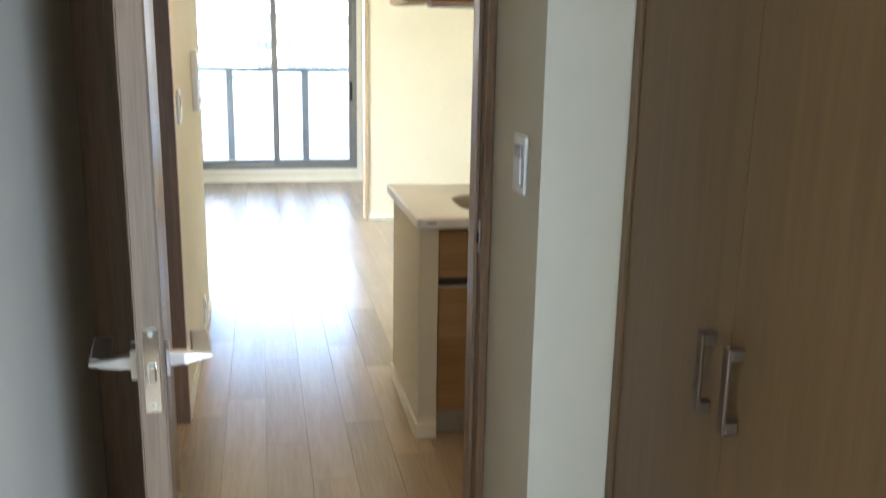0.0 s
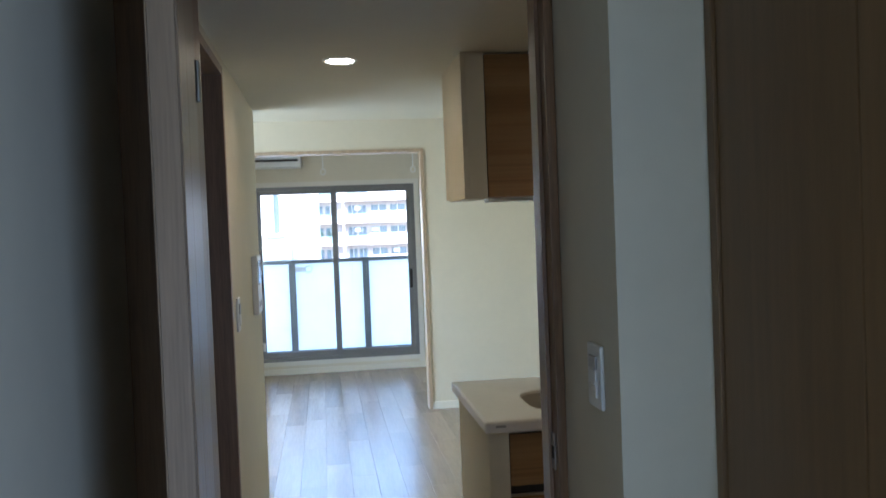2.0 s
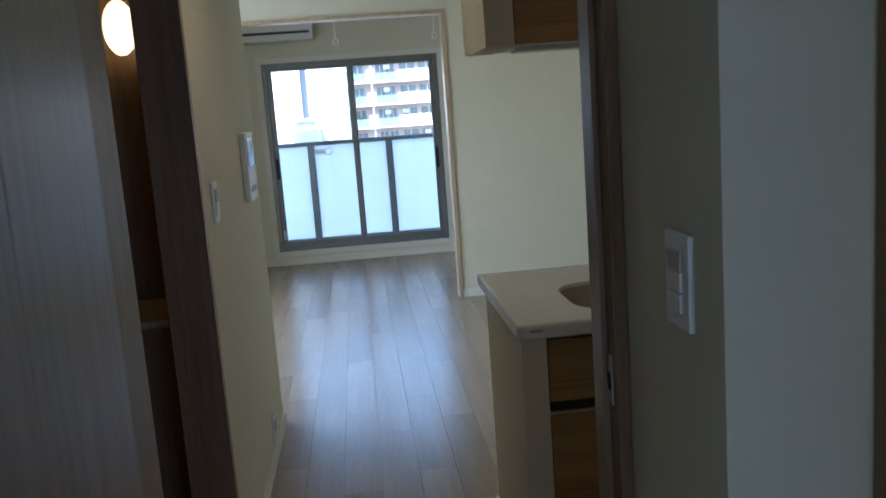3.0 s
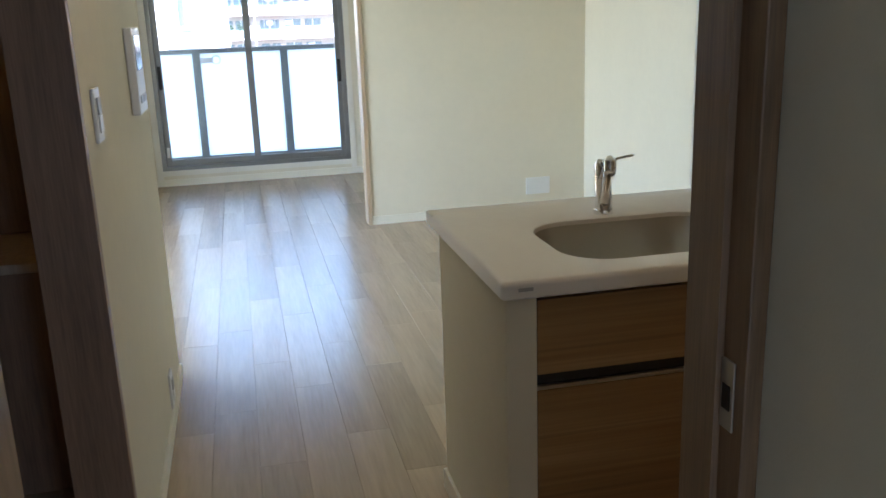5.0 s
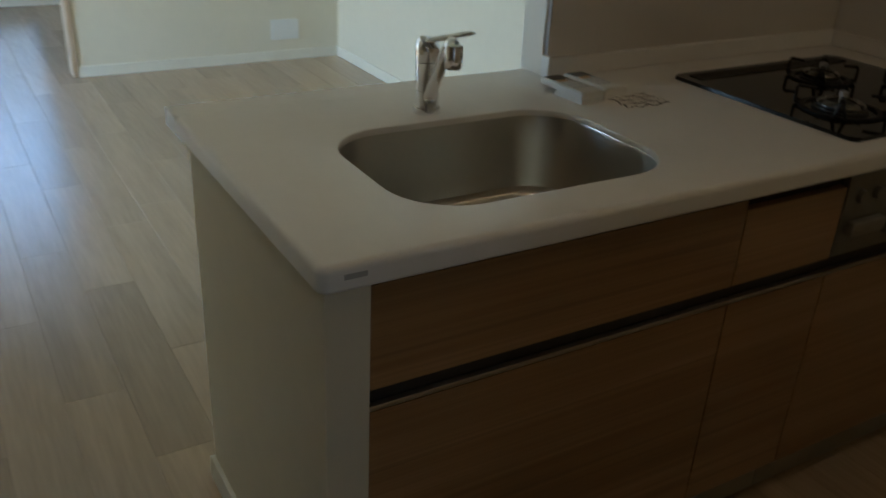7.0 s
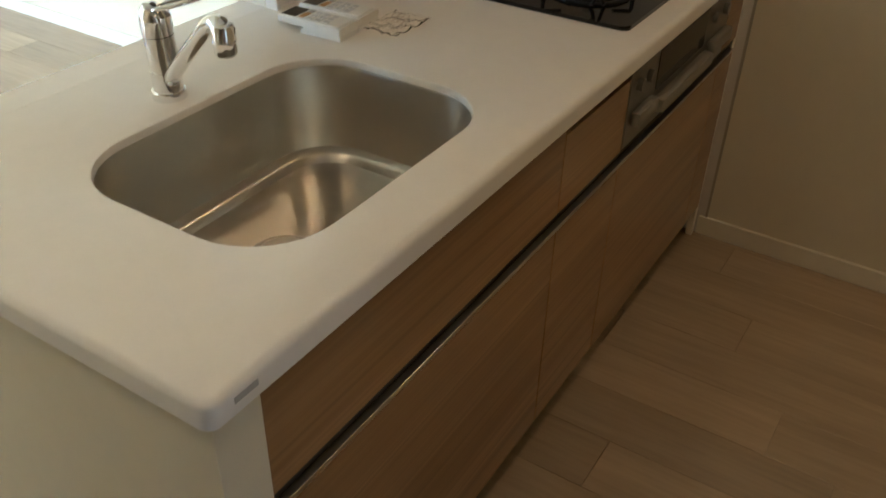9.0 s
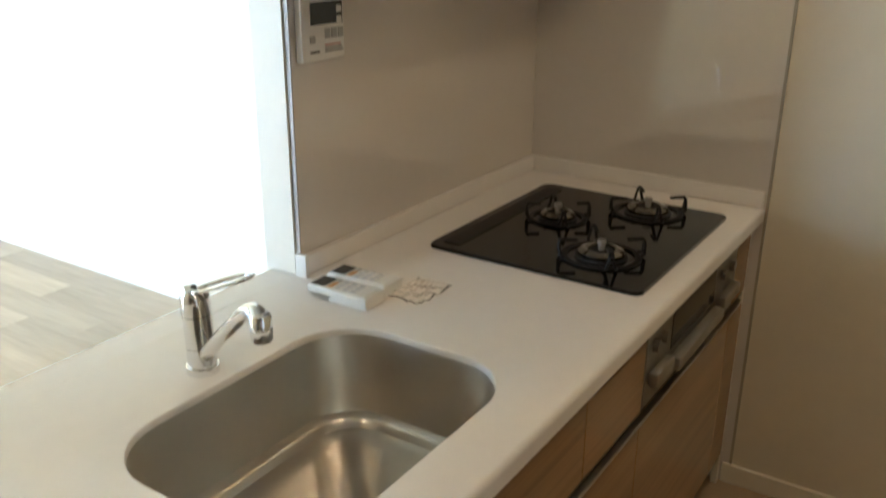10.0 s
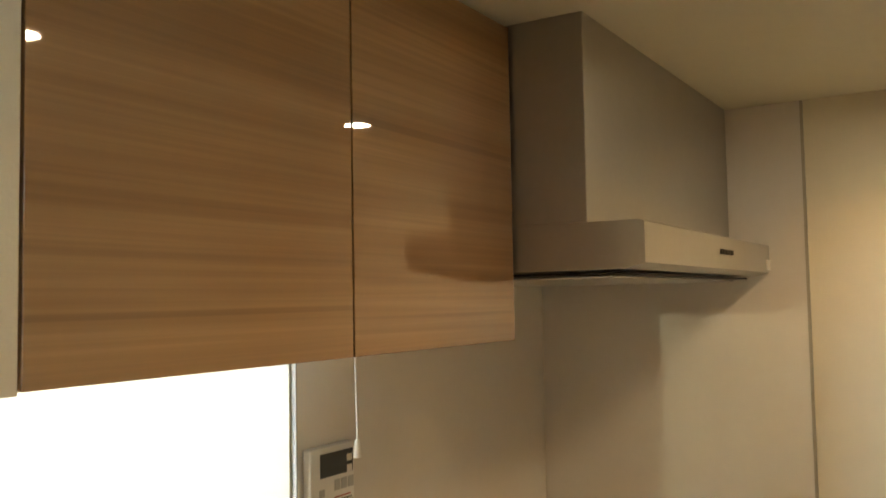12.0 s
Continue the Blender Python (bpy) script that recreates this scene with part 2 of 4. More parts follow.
def tube(bm, pts, r, seg=10, squash=1.0, ref=(0, 0, 1)):
    """A round bar along a line of points, with capped ends."""
    pts = [Vector(p) for p in pts]
    rings = []
    for i, p in enumerate(pts):
        d = (pts[min(i + 1, len(pts) - 1)] - pts[max(i - 1, 0)]).normalized()
        s = d.cross(Vector(ref))
        s = s.normalized() if s.length > 1e-4 else Vector((1, 0, 0))
        u = s.cross(d)
        rr = r[i] if isinstance(r, (list, tuple)) else r
        rings.append([bm.verts.new(p + s * rr * math.cos(k * math.tau / seg) + u * rr * squash * math.sin(k * math.tau / seg)) for k in range(seg)])
    for a, b in zip(rings, rings[1:]):
        for k in range(seg):
            bm.faces.new((a[k], a[(k + 1) % seg], b[(k + 1) % seg], b[k]))
    bm.faces.new(rings[0][::-1])
    bm.faces.new(rings[-1])


def prism(bm, outline, z0, z1):
    """A flat plate from an outline of (x, y)."""
    lo = [bm.verts.new((x, y, z0)) for x, y in outline]
    hi = [bm.verts.new((x, y, z1)) for x, y in outline]
    n = len(outline)
    bm.faces.new(lo[::-1])
    bm.faces.new(hi)
    for i in range(n):
        bm.faces.new((lo[i], lo[(i + 1) % n], hi[(i + 1) % n], hi[i]))


def rounded(x0, x1, y0, y1, r, seg=8):
    pts = []
    for cx, cy, a0 in ((x1 - r, y1 - r, 0), (x0 + r, y1 - r, 90), (x0 + r, y0 + r, 180), (x1 - r, y0 + r, 270)):
        for k in range(seg + 1):
            a = radians(a0 + 90 * k / seg)
            pts.append((cx + r * math.cos(a), cy + r * math.sin(a)))
    return pts


def smooth(ob, angle=35):
    for p in ob.data.polygons:
        p.use_smooth = True
    ob.data.set_sharp_from_angle(angle=radians(angle))
    return ob


def put(name, bm, material, parent=None, label="", soft=False):
    """Links a bmesh as one object, with its origin in the middle of its base."""
    bmesh.ops.recalc_face_normals(bm, faces=bm.faces)
    lo = Vector([min(v.co[i] for v in bm.verts) for i in range(3)])
    hi = Vector([max(v.co[i] for v in bm.verts) for i in range(3)])
    c = Vector(((lo.x + hi.x) / 2, (lo.y + hi.y) / 2, lo.z))
    bmesh.ops.translate(bm, vec=-c, verts=bm.verts)
    me = bpy.data.meshes.new(name)
    bm.to_mesh(me)
    bm.free()
    me.materials.append(material)
    ob = new(name, me)
    AT[ob] = c
    if parent is not None:
        ob.parent = parent
        ob.location = c - AT[parent]
    else:
        ob.location = c
    if label:
        ob["label"] = label
    return smooth(ob) if soft else ob


part = put


def thing(name, at, label, category, group=""):
    ob = new(name)
    ob.empty_display_size = 0.05
    ob.location = at
    AT[ob] = Vector(at)
    return tagged(ob, label, category, group)


def boxes(*bs, bevel=0.0):
    bm = bmesh.new()
    for b in bs:
        box(bm, *b, bevel=bevel)
    return bm


def structure(name, bm, material, label, category):
    return tagged(put(name, bm, material), label, category, kind="structure")


# ---- plan ----
H1, H2 = 2.14, 2.375            # low ceiling over hall and kitchen, living ceiling
XR, XL = 1.90, -2.60           # room's side walls
YD, YS = -0.78, 1.80           # living-room door, end of the low ceiling
YF, YB, YW = 4.215, 4.33, 6.36  # partition wall, its back, window wall
XH, XC = -0.93, 0.22           # hall's side walls

structure("floor", boxes((-2.70, 2.0, -1.28, 6.5, -0.12, -0.008), (-1.03, 0.60, -4.9, -1.28, -0.12, -0.008)), M_SUB, "dark joint bed under oak floor boards", "floor")
structure("ceiling", boxes((XH - 0.1, XR + 0.1, -5.0, YS, H1, H1 + 0.40)), M_CEIL, "low off-white papered ceiling of hall and kitchen", "ceiling")
structure("ceiling_2", boxes((XL - 0.1, XR + 0.1, YS, YW + 0.12, H2, H2 + 0.14)), M_CEIL, "off-white papered living room ceiling", "ceiling")

DY0, DY1 = -0.62, 0.325        # washroom doorway in the left wall
LX = -0.845
structure("wall_left", boxes((LX - 0.12, LX, YD, DY0, 0, H1), (LX - 0.12, LX, DY1, YS, 0, H1), (LX - 0.12, LX, DY0, DY1, 2.10, H1)),
          M_WALL, "cream papered wall with a washroom doorway", "wall")
structure("wall_living_back", boxes((XL, LX - 0.12, YS - 0.12, YS, 0, H2)), M_WALL, "cream papered living room wall", "wall")
structure("wall_living_left", boxes((XL - 0.1, XL, YS - 0.12, 2.15, 0, H2), (XL - 0.1, XL, 3.95, YW + 0.12, 0, H2), (XL - 0.1, XL, 2.15, 3.95, 0, 0.15), (XL - 0.1, XL, 2.15, 3.95, 2.0, H2)), M_WALL, "cream papered living room wall with an assumed side window opening", "wall")
structure("wall_right", boxes((XR, XR + 0.1, -1.28, YW + 0.12, 0, H2)), M_WALL, "cream papered side wall of kitchen and living room", "wall")
structure("wall_partition", boxes((0.325, XR, YF, YB, 0, H2), (XL, -2.0, YF, YB, 0, H2), (-2.0, 0.325, YF, YB, 2.135, H2)),
          M_WALL, "cream papered partition wall with a wide opening", "wall")
WX0, WX1, WZ0, WZ1 = -1.225, 0.46, 0.137, 1.955
structure("wall_window", boxes((XL, WX0, YW, YW + 0.14, 0, H2), (WX1, XR, YW, YW + 0.14, 0, H2), (WX0, WX1, YW, YW + 0.14, 0, WZ0), (WX0, WX1, YW, YW + 0.14, WZ1, H2)),
          M_WALL, "cream papered outer wall round the balcony window", "wall")
# hall
structure("wall_hall_left", boxes((XH - 0.1, XH, -4.8, YD - 0.125, 0, H1)), M_WALL, "cream papered hall wall beside the open door", "wall")
structure("wall_door_left", boxes((XH - 0.1, -0.805, YD - 0.12, YD - 0.003, 0, H1)), M_FRAME, "brown wood-grain side panel of the door frame", "wall panel")
# second box: unseen aisle back wall, set deep so the aisle gets darker
structure("wall_switch", boxes((0.03, 0.125, -1.28, YD, 0, H1), (0.125, XR, -1.28, -1.19, 0, H1)), M_WALL, "cream papered wall end with a light switch", "wall")
structure("wall_hall_right", boxes((XC, XC + 0.1, -4.8, -3.9, 0, H1), (XC, XC + 0.1, -3.1, -3.05, 0, H1), (XC, XC + 0.1, -3.9, -3.1, 2.0, H1), (XC, XC + 0.1, -3.05, -1.284, 1.965, H1)), M_WALL, "cream papered wall over the closet", "wall")
structure("wall_entrance", boxes((XH - 0.1, XC + 0.1, -4.9, -4.8, 0, H1)), M_WALL, "cream papered end wall of the hall", "wall")
# closes off the added lamp's assumed room, out of view
structure("wall_side_room", boxes((0.5, 0.6, -4.9, -2.9, -0.1, 2.3), (0.32, 0.5, -4.9, -4.8, 0, H1), (0.32, 0.5, -3.0, -2.9, 0, H1)), M_WALL, "plain wall closing the assumed, unseen side room", "wall")
# washroom behind the sliding door
structure("wall_washroom", boxes((-2.5, LX - 0.12, 1.5, 1.6, 0, 2.3), (-2.5, LX - 0.12, -1.0, -0.9, 0, 2.3), (-2.6, -2.5, -1.0, 1.6, 0, 2.3), (-2.5, LX - 0.12, -0.9, 1.5, 2.2, 2.3)),
          M_WALL, "plain dim washroom walls", "wall")


# ---- door frame and open door ----
fr = thing("door_frame", (-0.38, YD - 0.06, 0), "brown wood-grain door frame of the living room", "door frame")
fr["kind"] = "structure"
F0, F1 = YD - 0.125, YD + 0.012
part("jamb", boxes((-0.805, -0.772, F0, F1, 0, 2.1385), bevel=0.002), M_FRAME, fr)
part("jamb", boxes((0.006, 0.0285, F0, F1, 0, 2.1385), bevel=0.002), M_FRAME, fr)
part("head", boxes((-0.772, 0.006, F0, F1, 2.120, 2.1385), bevel=0.002), M_FRAME, fr)
part("door_stop", boxes((-0.004, 0.0055, F0 + 0.045, F1 - 0.03, 0, 2.1195)), M_FRAME, fr)
part("door_stop", boxes((-0.771, -0.0045, F0 + 0.045, F1 - 0.03, 2.106, 2.1195)), M_FRAME, fr)
sp = part("strike_plate", boxes((0.0025, 0.0055, F0 + 0.018, F0 + 0.044, 0.935, 1.02), bevel=0.001), M_SATIN, fr, "satin metal strike plate")
part("latch_hole", boxes((0.0015, 0.0023, F0 + 0.023, F0 + 0.039, 0.96, 0.99)), M_DARK, sp)

# ---- open hall door ----
door = thing("door_1", (-0.78, -0.905, 0), "greyed oak hinged door standing open against the hall wall", "door")
door["kind"] = "structure"
_u = Vector((0.077, -0.73, 0)).normalized()
LEAF = Matrix(((_u.x, -_u.y, 0, -0.786), (_u.y, _u.x, 0, -0.912), (0, 0, 1, 0), (0, 0, 0, 1)))


def leaf_box(name, u0, u1, w0, w1, z0, z1, material, bevel=0.001, parent=None, label=""):
    bm = bmesh.new()
    box(bm, u0, u1, w0, w1, z0, z1, bevel, LEAF)
    return part(name, bm, material, parent or door, label)


leaf = leaf_box("leaf", 0.0, 0.735, -0.019, 0.017, 0.008, 2.085, M_DOOR, 0.0015)
leaf_box("edge_strip", 0.7352, 0.737, -0.0185, 0.0165, 0.008, 2.085, M_DOOR, 0.0, leaf)
leaf_box("stile", 0.49, 0.734, 0.0172, 0.020, 0.010, 2.083, M_DOOR, 0.0008, leaf)
leaf_box("stile", 0.002, 0.484, 0.0172, 0.020, 0.010, 2.083, M_DOOR, 0.0008, leaf)
leaf_box("stile", 0.002, 0.734, -0.022, -0.0192, 0.010, 2.083, M_DOOR, 0.0008, leaf)
lock = leaf_box("latch_plate", 0.7372, 0.740, -0.0125, 0.0125, 0.882, 1.022, M_CHROME, 0.001, None, "polished latch face plate")
leaf_box("latch_bolt", 0.740, 0.750, -0.007, 0.007, 0.935, 0.962, M_CHROME, 0.003, lock)
for _z in (0.893, 1.011):
    bm = bmesh.new()
    cyl(bm, LEAF @ Vector((0.7401, 0, _z)), LEAF @ Vector((0.7415, 0, _z)), 0.004, seg=12)
    part("screw", bm, M_SATIN, lock)
for _s in (-1, 1):
    w = 0.0202 if _s > 0 else -0.0222
    rose = leaf_box("handle_rose", 0.655, 0.700, w, w + _s * 0.008, 0.925, 0.972, M_SATIN, 0.002, None, "square satin handle rose")
    bm = bmesh.new()
    _n = [(0.677, 0.008, 0.011), (0.677, 0.030, 0.009), (0.674, 0.055, 0.005), (0.672, 0.074, 0.002)]
    _rg = []
    for uu, ww, rr in _n:
        _rg.append([bm.verts.new(LEAF @ Vector((uu + du * 0.010, w + _s * ww, 0.948 + dz * rr))) for du, dz in ((-1, -1), (1, -1), (1, 1), (-1, 1))])
    for ra, rb in zip(_rg, _rg[1:]):
        for q in range(4):
            bm.faces.new((ra[q], ra[(q + 1) % 4], rb[(q + 1) % 4], rb[q]))
    bm.faces.new(_rg[0])
    bm.faces.new(_rg[-1])
    neck = part("lever_neck", bm, M_SATIN, rose, "satin lever neck")
    leaf_box("lever_grip", 0.555, 0.668, min(w + _s * 0.042, w + _s * 0.074), max(w + _s * 0.042, w + _s * 0.074), 0.9435, 0.9535, M_SATIN, 0.003, rose, "satin lever grip")
for _z in (0.25, 1.80):
    bm = bmesh.new()
    cyl(bm, LEAF @ Vector((-0.008, 0.024, _z)), LEAF @ Vector((-0.008, 0.024, _z + 0.09)), 0.006, seg=12)
    part("hinge", bm, M_SATIN, door)
bm = bmesh.new()
box(bm, -0.007, 0.007, -0.42, 0.0, 2.112, 2.1398, 0.001, pose(-0.640, -0.912, 0, 0, 0, -14))
stay = tagged(put("ceiling_stop_rail", bm, M_SATIN), "slim satin metal stop rail under the hall ceiling", "rail")

# ---- closet ----
clo = thing("closet", (XC, -2.1, 0), "tall oak-grain hall closet with two folding doors", "closet")
part("frame_head", boxes((XC - 0.006, XC + 0.03, -3.05, -1.284, 1.935, 1.964), bevel=0.002), M_CLOSET, clo)
part("frame_side", boxes((XC - 0.006, XC + 0.03, -1.312, -1.284, 0, 1.935), bevel=0.002), M_CLOSET, clo)
part("frame_side", boxes((XC - 0.006, XC + 0.03, -3.05, -3.02, 0, 1.935), bevel=0.002), M_CLOSET, clo)
part("back", boxes((XC + 0.06, XC + 0.09, -3.04, -1.30, 0, 1.96)), M_DARK, clo)
_ys = [-1.314, -1.742, -2.166, -2.594, -3.018]
for i in range(4):
    d = part("door", boxes((XC + 0.001, XC + 0.022, _ys[i + 1] + 0.002, _ys[i] - 0.002, 0.012, 1.931), bevel=0.0015), M_CLOSET, clo)
    if i in (0, 1):
        yc = _ys[1] + (0.052 if i == 0 else -0.035)
        h = bmesh.new()
        box(h, XC - 0.028, XC - 0.021, yc - 0.010, yc + 0.010, 0.835, 0.985, 0.002)
        box(h, XC - 0.022, XC + 0.001, yc - 0.0095, yc + 0.0095, 0.836, 0.858, 0.002)
        box(h, XC - 0.022, XC + 0.001, yc - 0.0095, yc + 0.0095, 0.962, 0.984, 0.002)
        part("handle", h, M_BRONZE, d, "dim bronze bar handle")

# ---- switches ----
def wall_plate(name, x, y, z, w, hgt, face, label, rockers, category="switch"):
    """A plate on a side wall; face +1 looks to +x, -1 to -x."""
    t = thing(name, (x, y, z), label, category)
    a, b = (x, x + face * 0.009)
    part("plate", boxes((min(a, b), max(a, b), y - w / 2, y + w / 2, z - hgt / 2, z + hgt / 2), bevel=0.003), M_WHITEP, t)
    c = x + face * 0.0092
    d = c + face * 0.004
    for k in range(rockers):
        z0 = z - hgt * 0.33 + k * hgt * 0.66 / rockers
        part("rocker", boxes((min(c, d), max(c, d), y - w * 0.26, y + w * 0.26, z0 + 0.001, z0 + hgt * 0.66 / rockers - 0.001), bevel=0.001), M_GREYP if k == rockers - 1 else M_WHITEP, t)
    return t


wall_plate("light_switch", 0.029, -1.152, 1.20, 0.085, 0.128, -1, "white triple light switch on the hall wall end", 3)
wall_plate("light_switch", LX + 0.001, 0.53, 1.203, 0.085, 0.128, 1, "white rocker light switch beside the washroom doorway", 2)
wall_plate("wall_outlet", LX + 0.001, 1.37, 0.135, 0.075, 0.13, 1, "white power socket low on the cream wall", 2, "outlet")

ic = thing("intercom", (LX, 1.42, 1.26), "white wall intercom with a dark screen", "intercom")
part("case", boxes((LX + 0.001, LX + 0.028, 1.275, 1.505, 1.125, 1.40), bevel=0.005), M_WHITEP, ic)
part("screen", boxes((LX + 0.0282, LX + 0.0295, 1.305, 1.475, 1.265, 1.375), bevel=0.0005), M_LCD, ic)
part("button", boxes((LX + 0.0282, LX + 0.031, 1.31, 1.38, 1.16, 1.185), bevel=0.001), M_GREYP, ic)
part("button", boxes((LX + 0.0282, LX + 0.031, 1.40, 1.47, 1.16, 1.185), bevel=0.001), M_GREYP, ic)

ot = thing("wall_outlet", (1.54, YF, 0.19), "white double power socket on the partition wall", "outlet")
part("plate", boxes((1.452, 1.632, YF - 0.010, YF - 0.001, 0.127, 0.250), bevel=0.003), M_WHITEP, ot)
for _x in (1.497, 1.587):
    part("socket", boxes((_x - 0.024, _x + 0.024, YF - 0.013, YF - 0.0102, 0.148, 0.229), bevel=0.001), M_WHITEP, ot)

# ---- washroom doorway casing and what shows through it ----
ca = thing("door_frame", (LX, -0.15, 0), "dark brown wood-grain washroom door frame", "door frame")
ca["kind"] = "structure"
part("jamb", boxes((LX - 0.125, LX + 0.008, DY1 - 0.033, DY1, 0, 2.10), bevel=0.002), M_FRAME, ca)
part("jamb", boxes((LX - 0.125, LX + 0.008, DY0, DY0 + 0.033, 0, 2.10), bevel=0.002), M_FRAME, ca)
part("head", boxes((LX - 0.125, LX + 0.008, DY0 + 0.033, DY1 - 0.033, 2.068, 2.10), bevel=0.002), M_FRAME, ca)
wl = thing("wall_lamp", (-1.245, 1.36, 1.83), "lit warm globe lamp on the brown washroom cabinet", "lamp")
part("bracket", boxes((-1.285, -1.205, 1.33, 1.3595, 1.75, 1.91), bevel=0.005), M_WHITEP, wl)
bm = bmesh.new()
bmesh.ops.create_uvsphere(bm, u_segments=20, v_segments=12, radius=1.0, matrix=Matrix.Translation((-1.245, 1.285, 1.83)) @ Matrix.Diagonal((0.062, 0.058, 0.105, 1)))
part("globe", bm, M_LAMP2, wl, "glowing warm glass globe", True)
va = thing("washroom_cabinet", (-1.3, 1.2, 0), "dark wooden washroom cabinet with a tan top", "cabinet")
part("body", boxes((-1.75, -0.97, 0.98, 1.49, 0.0, 0.72), bevel=0.003), M_FRAME, va)
part("top", boxes((-1.76, -0.968, 0.95, 1.495, 0.7202, 0.75), bevel=0.004), M_CASING, va)
mc = thing("mirror_cabinet", (-1.3, 1.4, 1.0), "brown mirror cabinet over the washroom basin", "cabinet")
part("body", boxes((-1.75, -0.97, 1.372, 1.49, 0.7505, 2.15), bevel=0.003), M_FRAME, mc)
part("door", boxes((-1.36, -0.972, 1.36, 1.3715, 0.76, 2.14), bevel=0.002), M_FRAME, mc)
part("door", boxes((-1.748, -1.364, 1.36, 1.3715, 0.76, 2.14), bevel=0.002), M_FRAME, mc)


# ---- skirting ----
def skirting(name, *bs):
    structure(name, boxes(*bs, bevel=0.0015), M_BASE, "cream skirting board along the wall", "skirting")


skirting("baseboard", (LX, LX + 0.010, DY1 + 0.001, YS + 0.010, 0, 0.06))
skirting("baseboard_2", (XL, LX + 0.010, YS, YS + 0.010, 0, 0.0595))
skirting("baseboard_3", (0.326, XR - 0.010, YF - 0.010, YF, 0, 0.06))
skirting("baseboard_4", (XR - 0.010, XR, 0.80, YF, 0, 0.0595))
skirting("baseboard_5", (XR - 0.010, XR, -1.19, 0.018, 0, 0.06))
skirting("baseboard_6", (0.125, XR - 0.010, -1.19, -1.18, 0, 0.0595))
skirting("baseboard_7", (-2.59, XR, YW - 0.012, YW, 0, 0.06))

# ---- wide opening to the window side, its casing ----
oc = thing("opening_casing", (-0.8, YF, 0), "tan wood-grain casing round the wide opening", "casing")
oc["kind"] = "structure"
part("side", boxes((0.297, 0.325, YF - 0.012, YB + 0.012, 0, 2.108), bevel=0.002), M_CASING, oc)
part("side", boxes((-2.0, -1.972, YF - 0.012, YB + 0.012, 0, 2.108), bevel=0.002), M_CASING, oc)
part("head", boxes((-2.0, 0.325, YF - 0.012, YB + 0.012, 2.108, 2.135), bevel=0.002), M_CASING, oc)

# ---- window ----
win = thing("window_1", ((WX0 + WX1) / 2, YW, WZ0), "two-leaf sliding balcony window in grey aluminium", "window")
win["kind"] = "structure"
tr = YW - 0.012
part("window_trim", boxes((WX0 - 0.05, WX1 + 0.05, tr, YW - 0.0005, WZ1, WZ1 + 0.05), (WX0 - 0.05, WX0, tr, YW - 0.0005, 0.061, WZ1), (WX1, WX1 + 0.05, tr, YW - 0.0005, 0.061, WZ1), (WX0, WX1, tr, YW - 0.0005, WZ0 - 0.045, WZ0)), M_WINTRIM, win)
f0, f1 = YW - 0.004, YW + 0.10
part("window_frame", boxes((WX0, WX0 + 0.04, f0, f1, WZ0, WZ1), (WX1 - 0.04, WX1, f0, f1, WZ0, WZ1), (WX0 + 0.04, WX1 - 0.04, f0, f1, WZ1 - 0.04, WZ1), (WX0 + 0.04, WX1 - 0.04, f0, f1, WZ0, WZ0 + 0.035), bevel=0.002), M_ALU, win)
for k, (a, b, y0) in enumerate(((WX0 + 0.035, -0.355, YW + 0.045), (-0.415, WX1 - 0.035, YW + 0.008))):
    z0, z1 = WZ0 + 0.030, WZ1 - 0.035
    s = part("sash", boxes((a, a + 0.05, y0, y0 + 0.03, z0, z1), (b - 0.05, b, y0, y0 + 0.03, z0, z1), (a + 0.05, b - 0.05, y0, y0 + 0.03, z1 - 0.04, z1), (a + 0.05, b - 0.05, y0, y0 + 0.03, z0, z0 + 0.06), bevel=0.002), M_ALU, win)
    p = part("pane", boxes((a + 0.048, b - 0.048, y0 + 0.012, y0 + 0.018, z0 + 0.058, z1 - 0.038)), M_PANE, s, "clear window pane")
    p.visible_shadow = False
hk = part("crescent_lock", boxes((-0.402, -0.368, YW - 0.012, YW + 0.008, 0.98, 1.06), bevel=0.004), M_ALU, win)
part("lock_lever", boxes((-0.392, -0.378, YW - 0.022, YW - 0.0125, 0.93, 1.04), bevel=0.004), M_ALU, hk)
part("finger_pull", boxes((WX1 - 0.075, WX1 - 0.045, YW + 0.0, YW + 0.0078, 0.85, 1.05), bevel=0.002), M_DARK, win)
part("finger_pull", boxes((WX0 + 0.045, WX0 + 0.075, YW + 0.035, YW + 0.0448, 0.85, 1.05), bevel=0.002), M_DARK, win)
part("sash_stop", boxes((WX0 + 0.05, WX0 + 0.075, YW + 0.030, YW + 0.0448, 0.25, 0.34), bevel=0.002), M_WHITEP, win)

# ---- air conditioner and drying hooks ----
ac = thing("air_conditioner", (-1.1, YW, 2.1), "white wall-mounted air conditioner over the window", "air conditioner")
bm = boxes((-1.50, -0.70, YW - 0.20, YW - 0.002, 2.145, 2.385), bevel=0.02)
part("case", bm, M_WHITEP, ac, "", True)
part("outlet_flap", boxes((-1.46, -0.74, YW - 0.2035, YW - 0.199, 2.182, 2.203), bevel=0.0015), M_WHITEP, ac, "white outlet flap")
part("outlet_flap", boxes((-1.46, -0.74, YW - 0.2035, YW - 0.199, 2.158, 2.178), bevel=0.0015), M_WHITEP, ac, "white outlet flap")
part("slot", boxes((-1.47, -0.73, YW - 0.2025, YW - 0.1995, 2.207, 2.230)), M_DARK, ac)
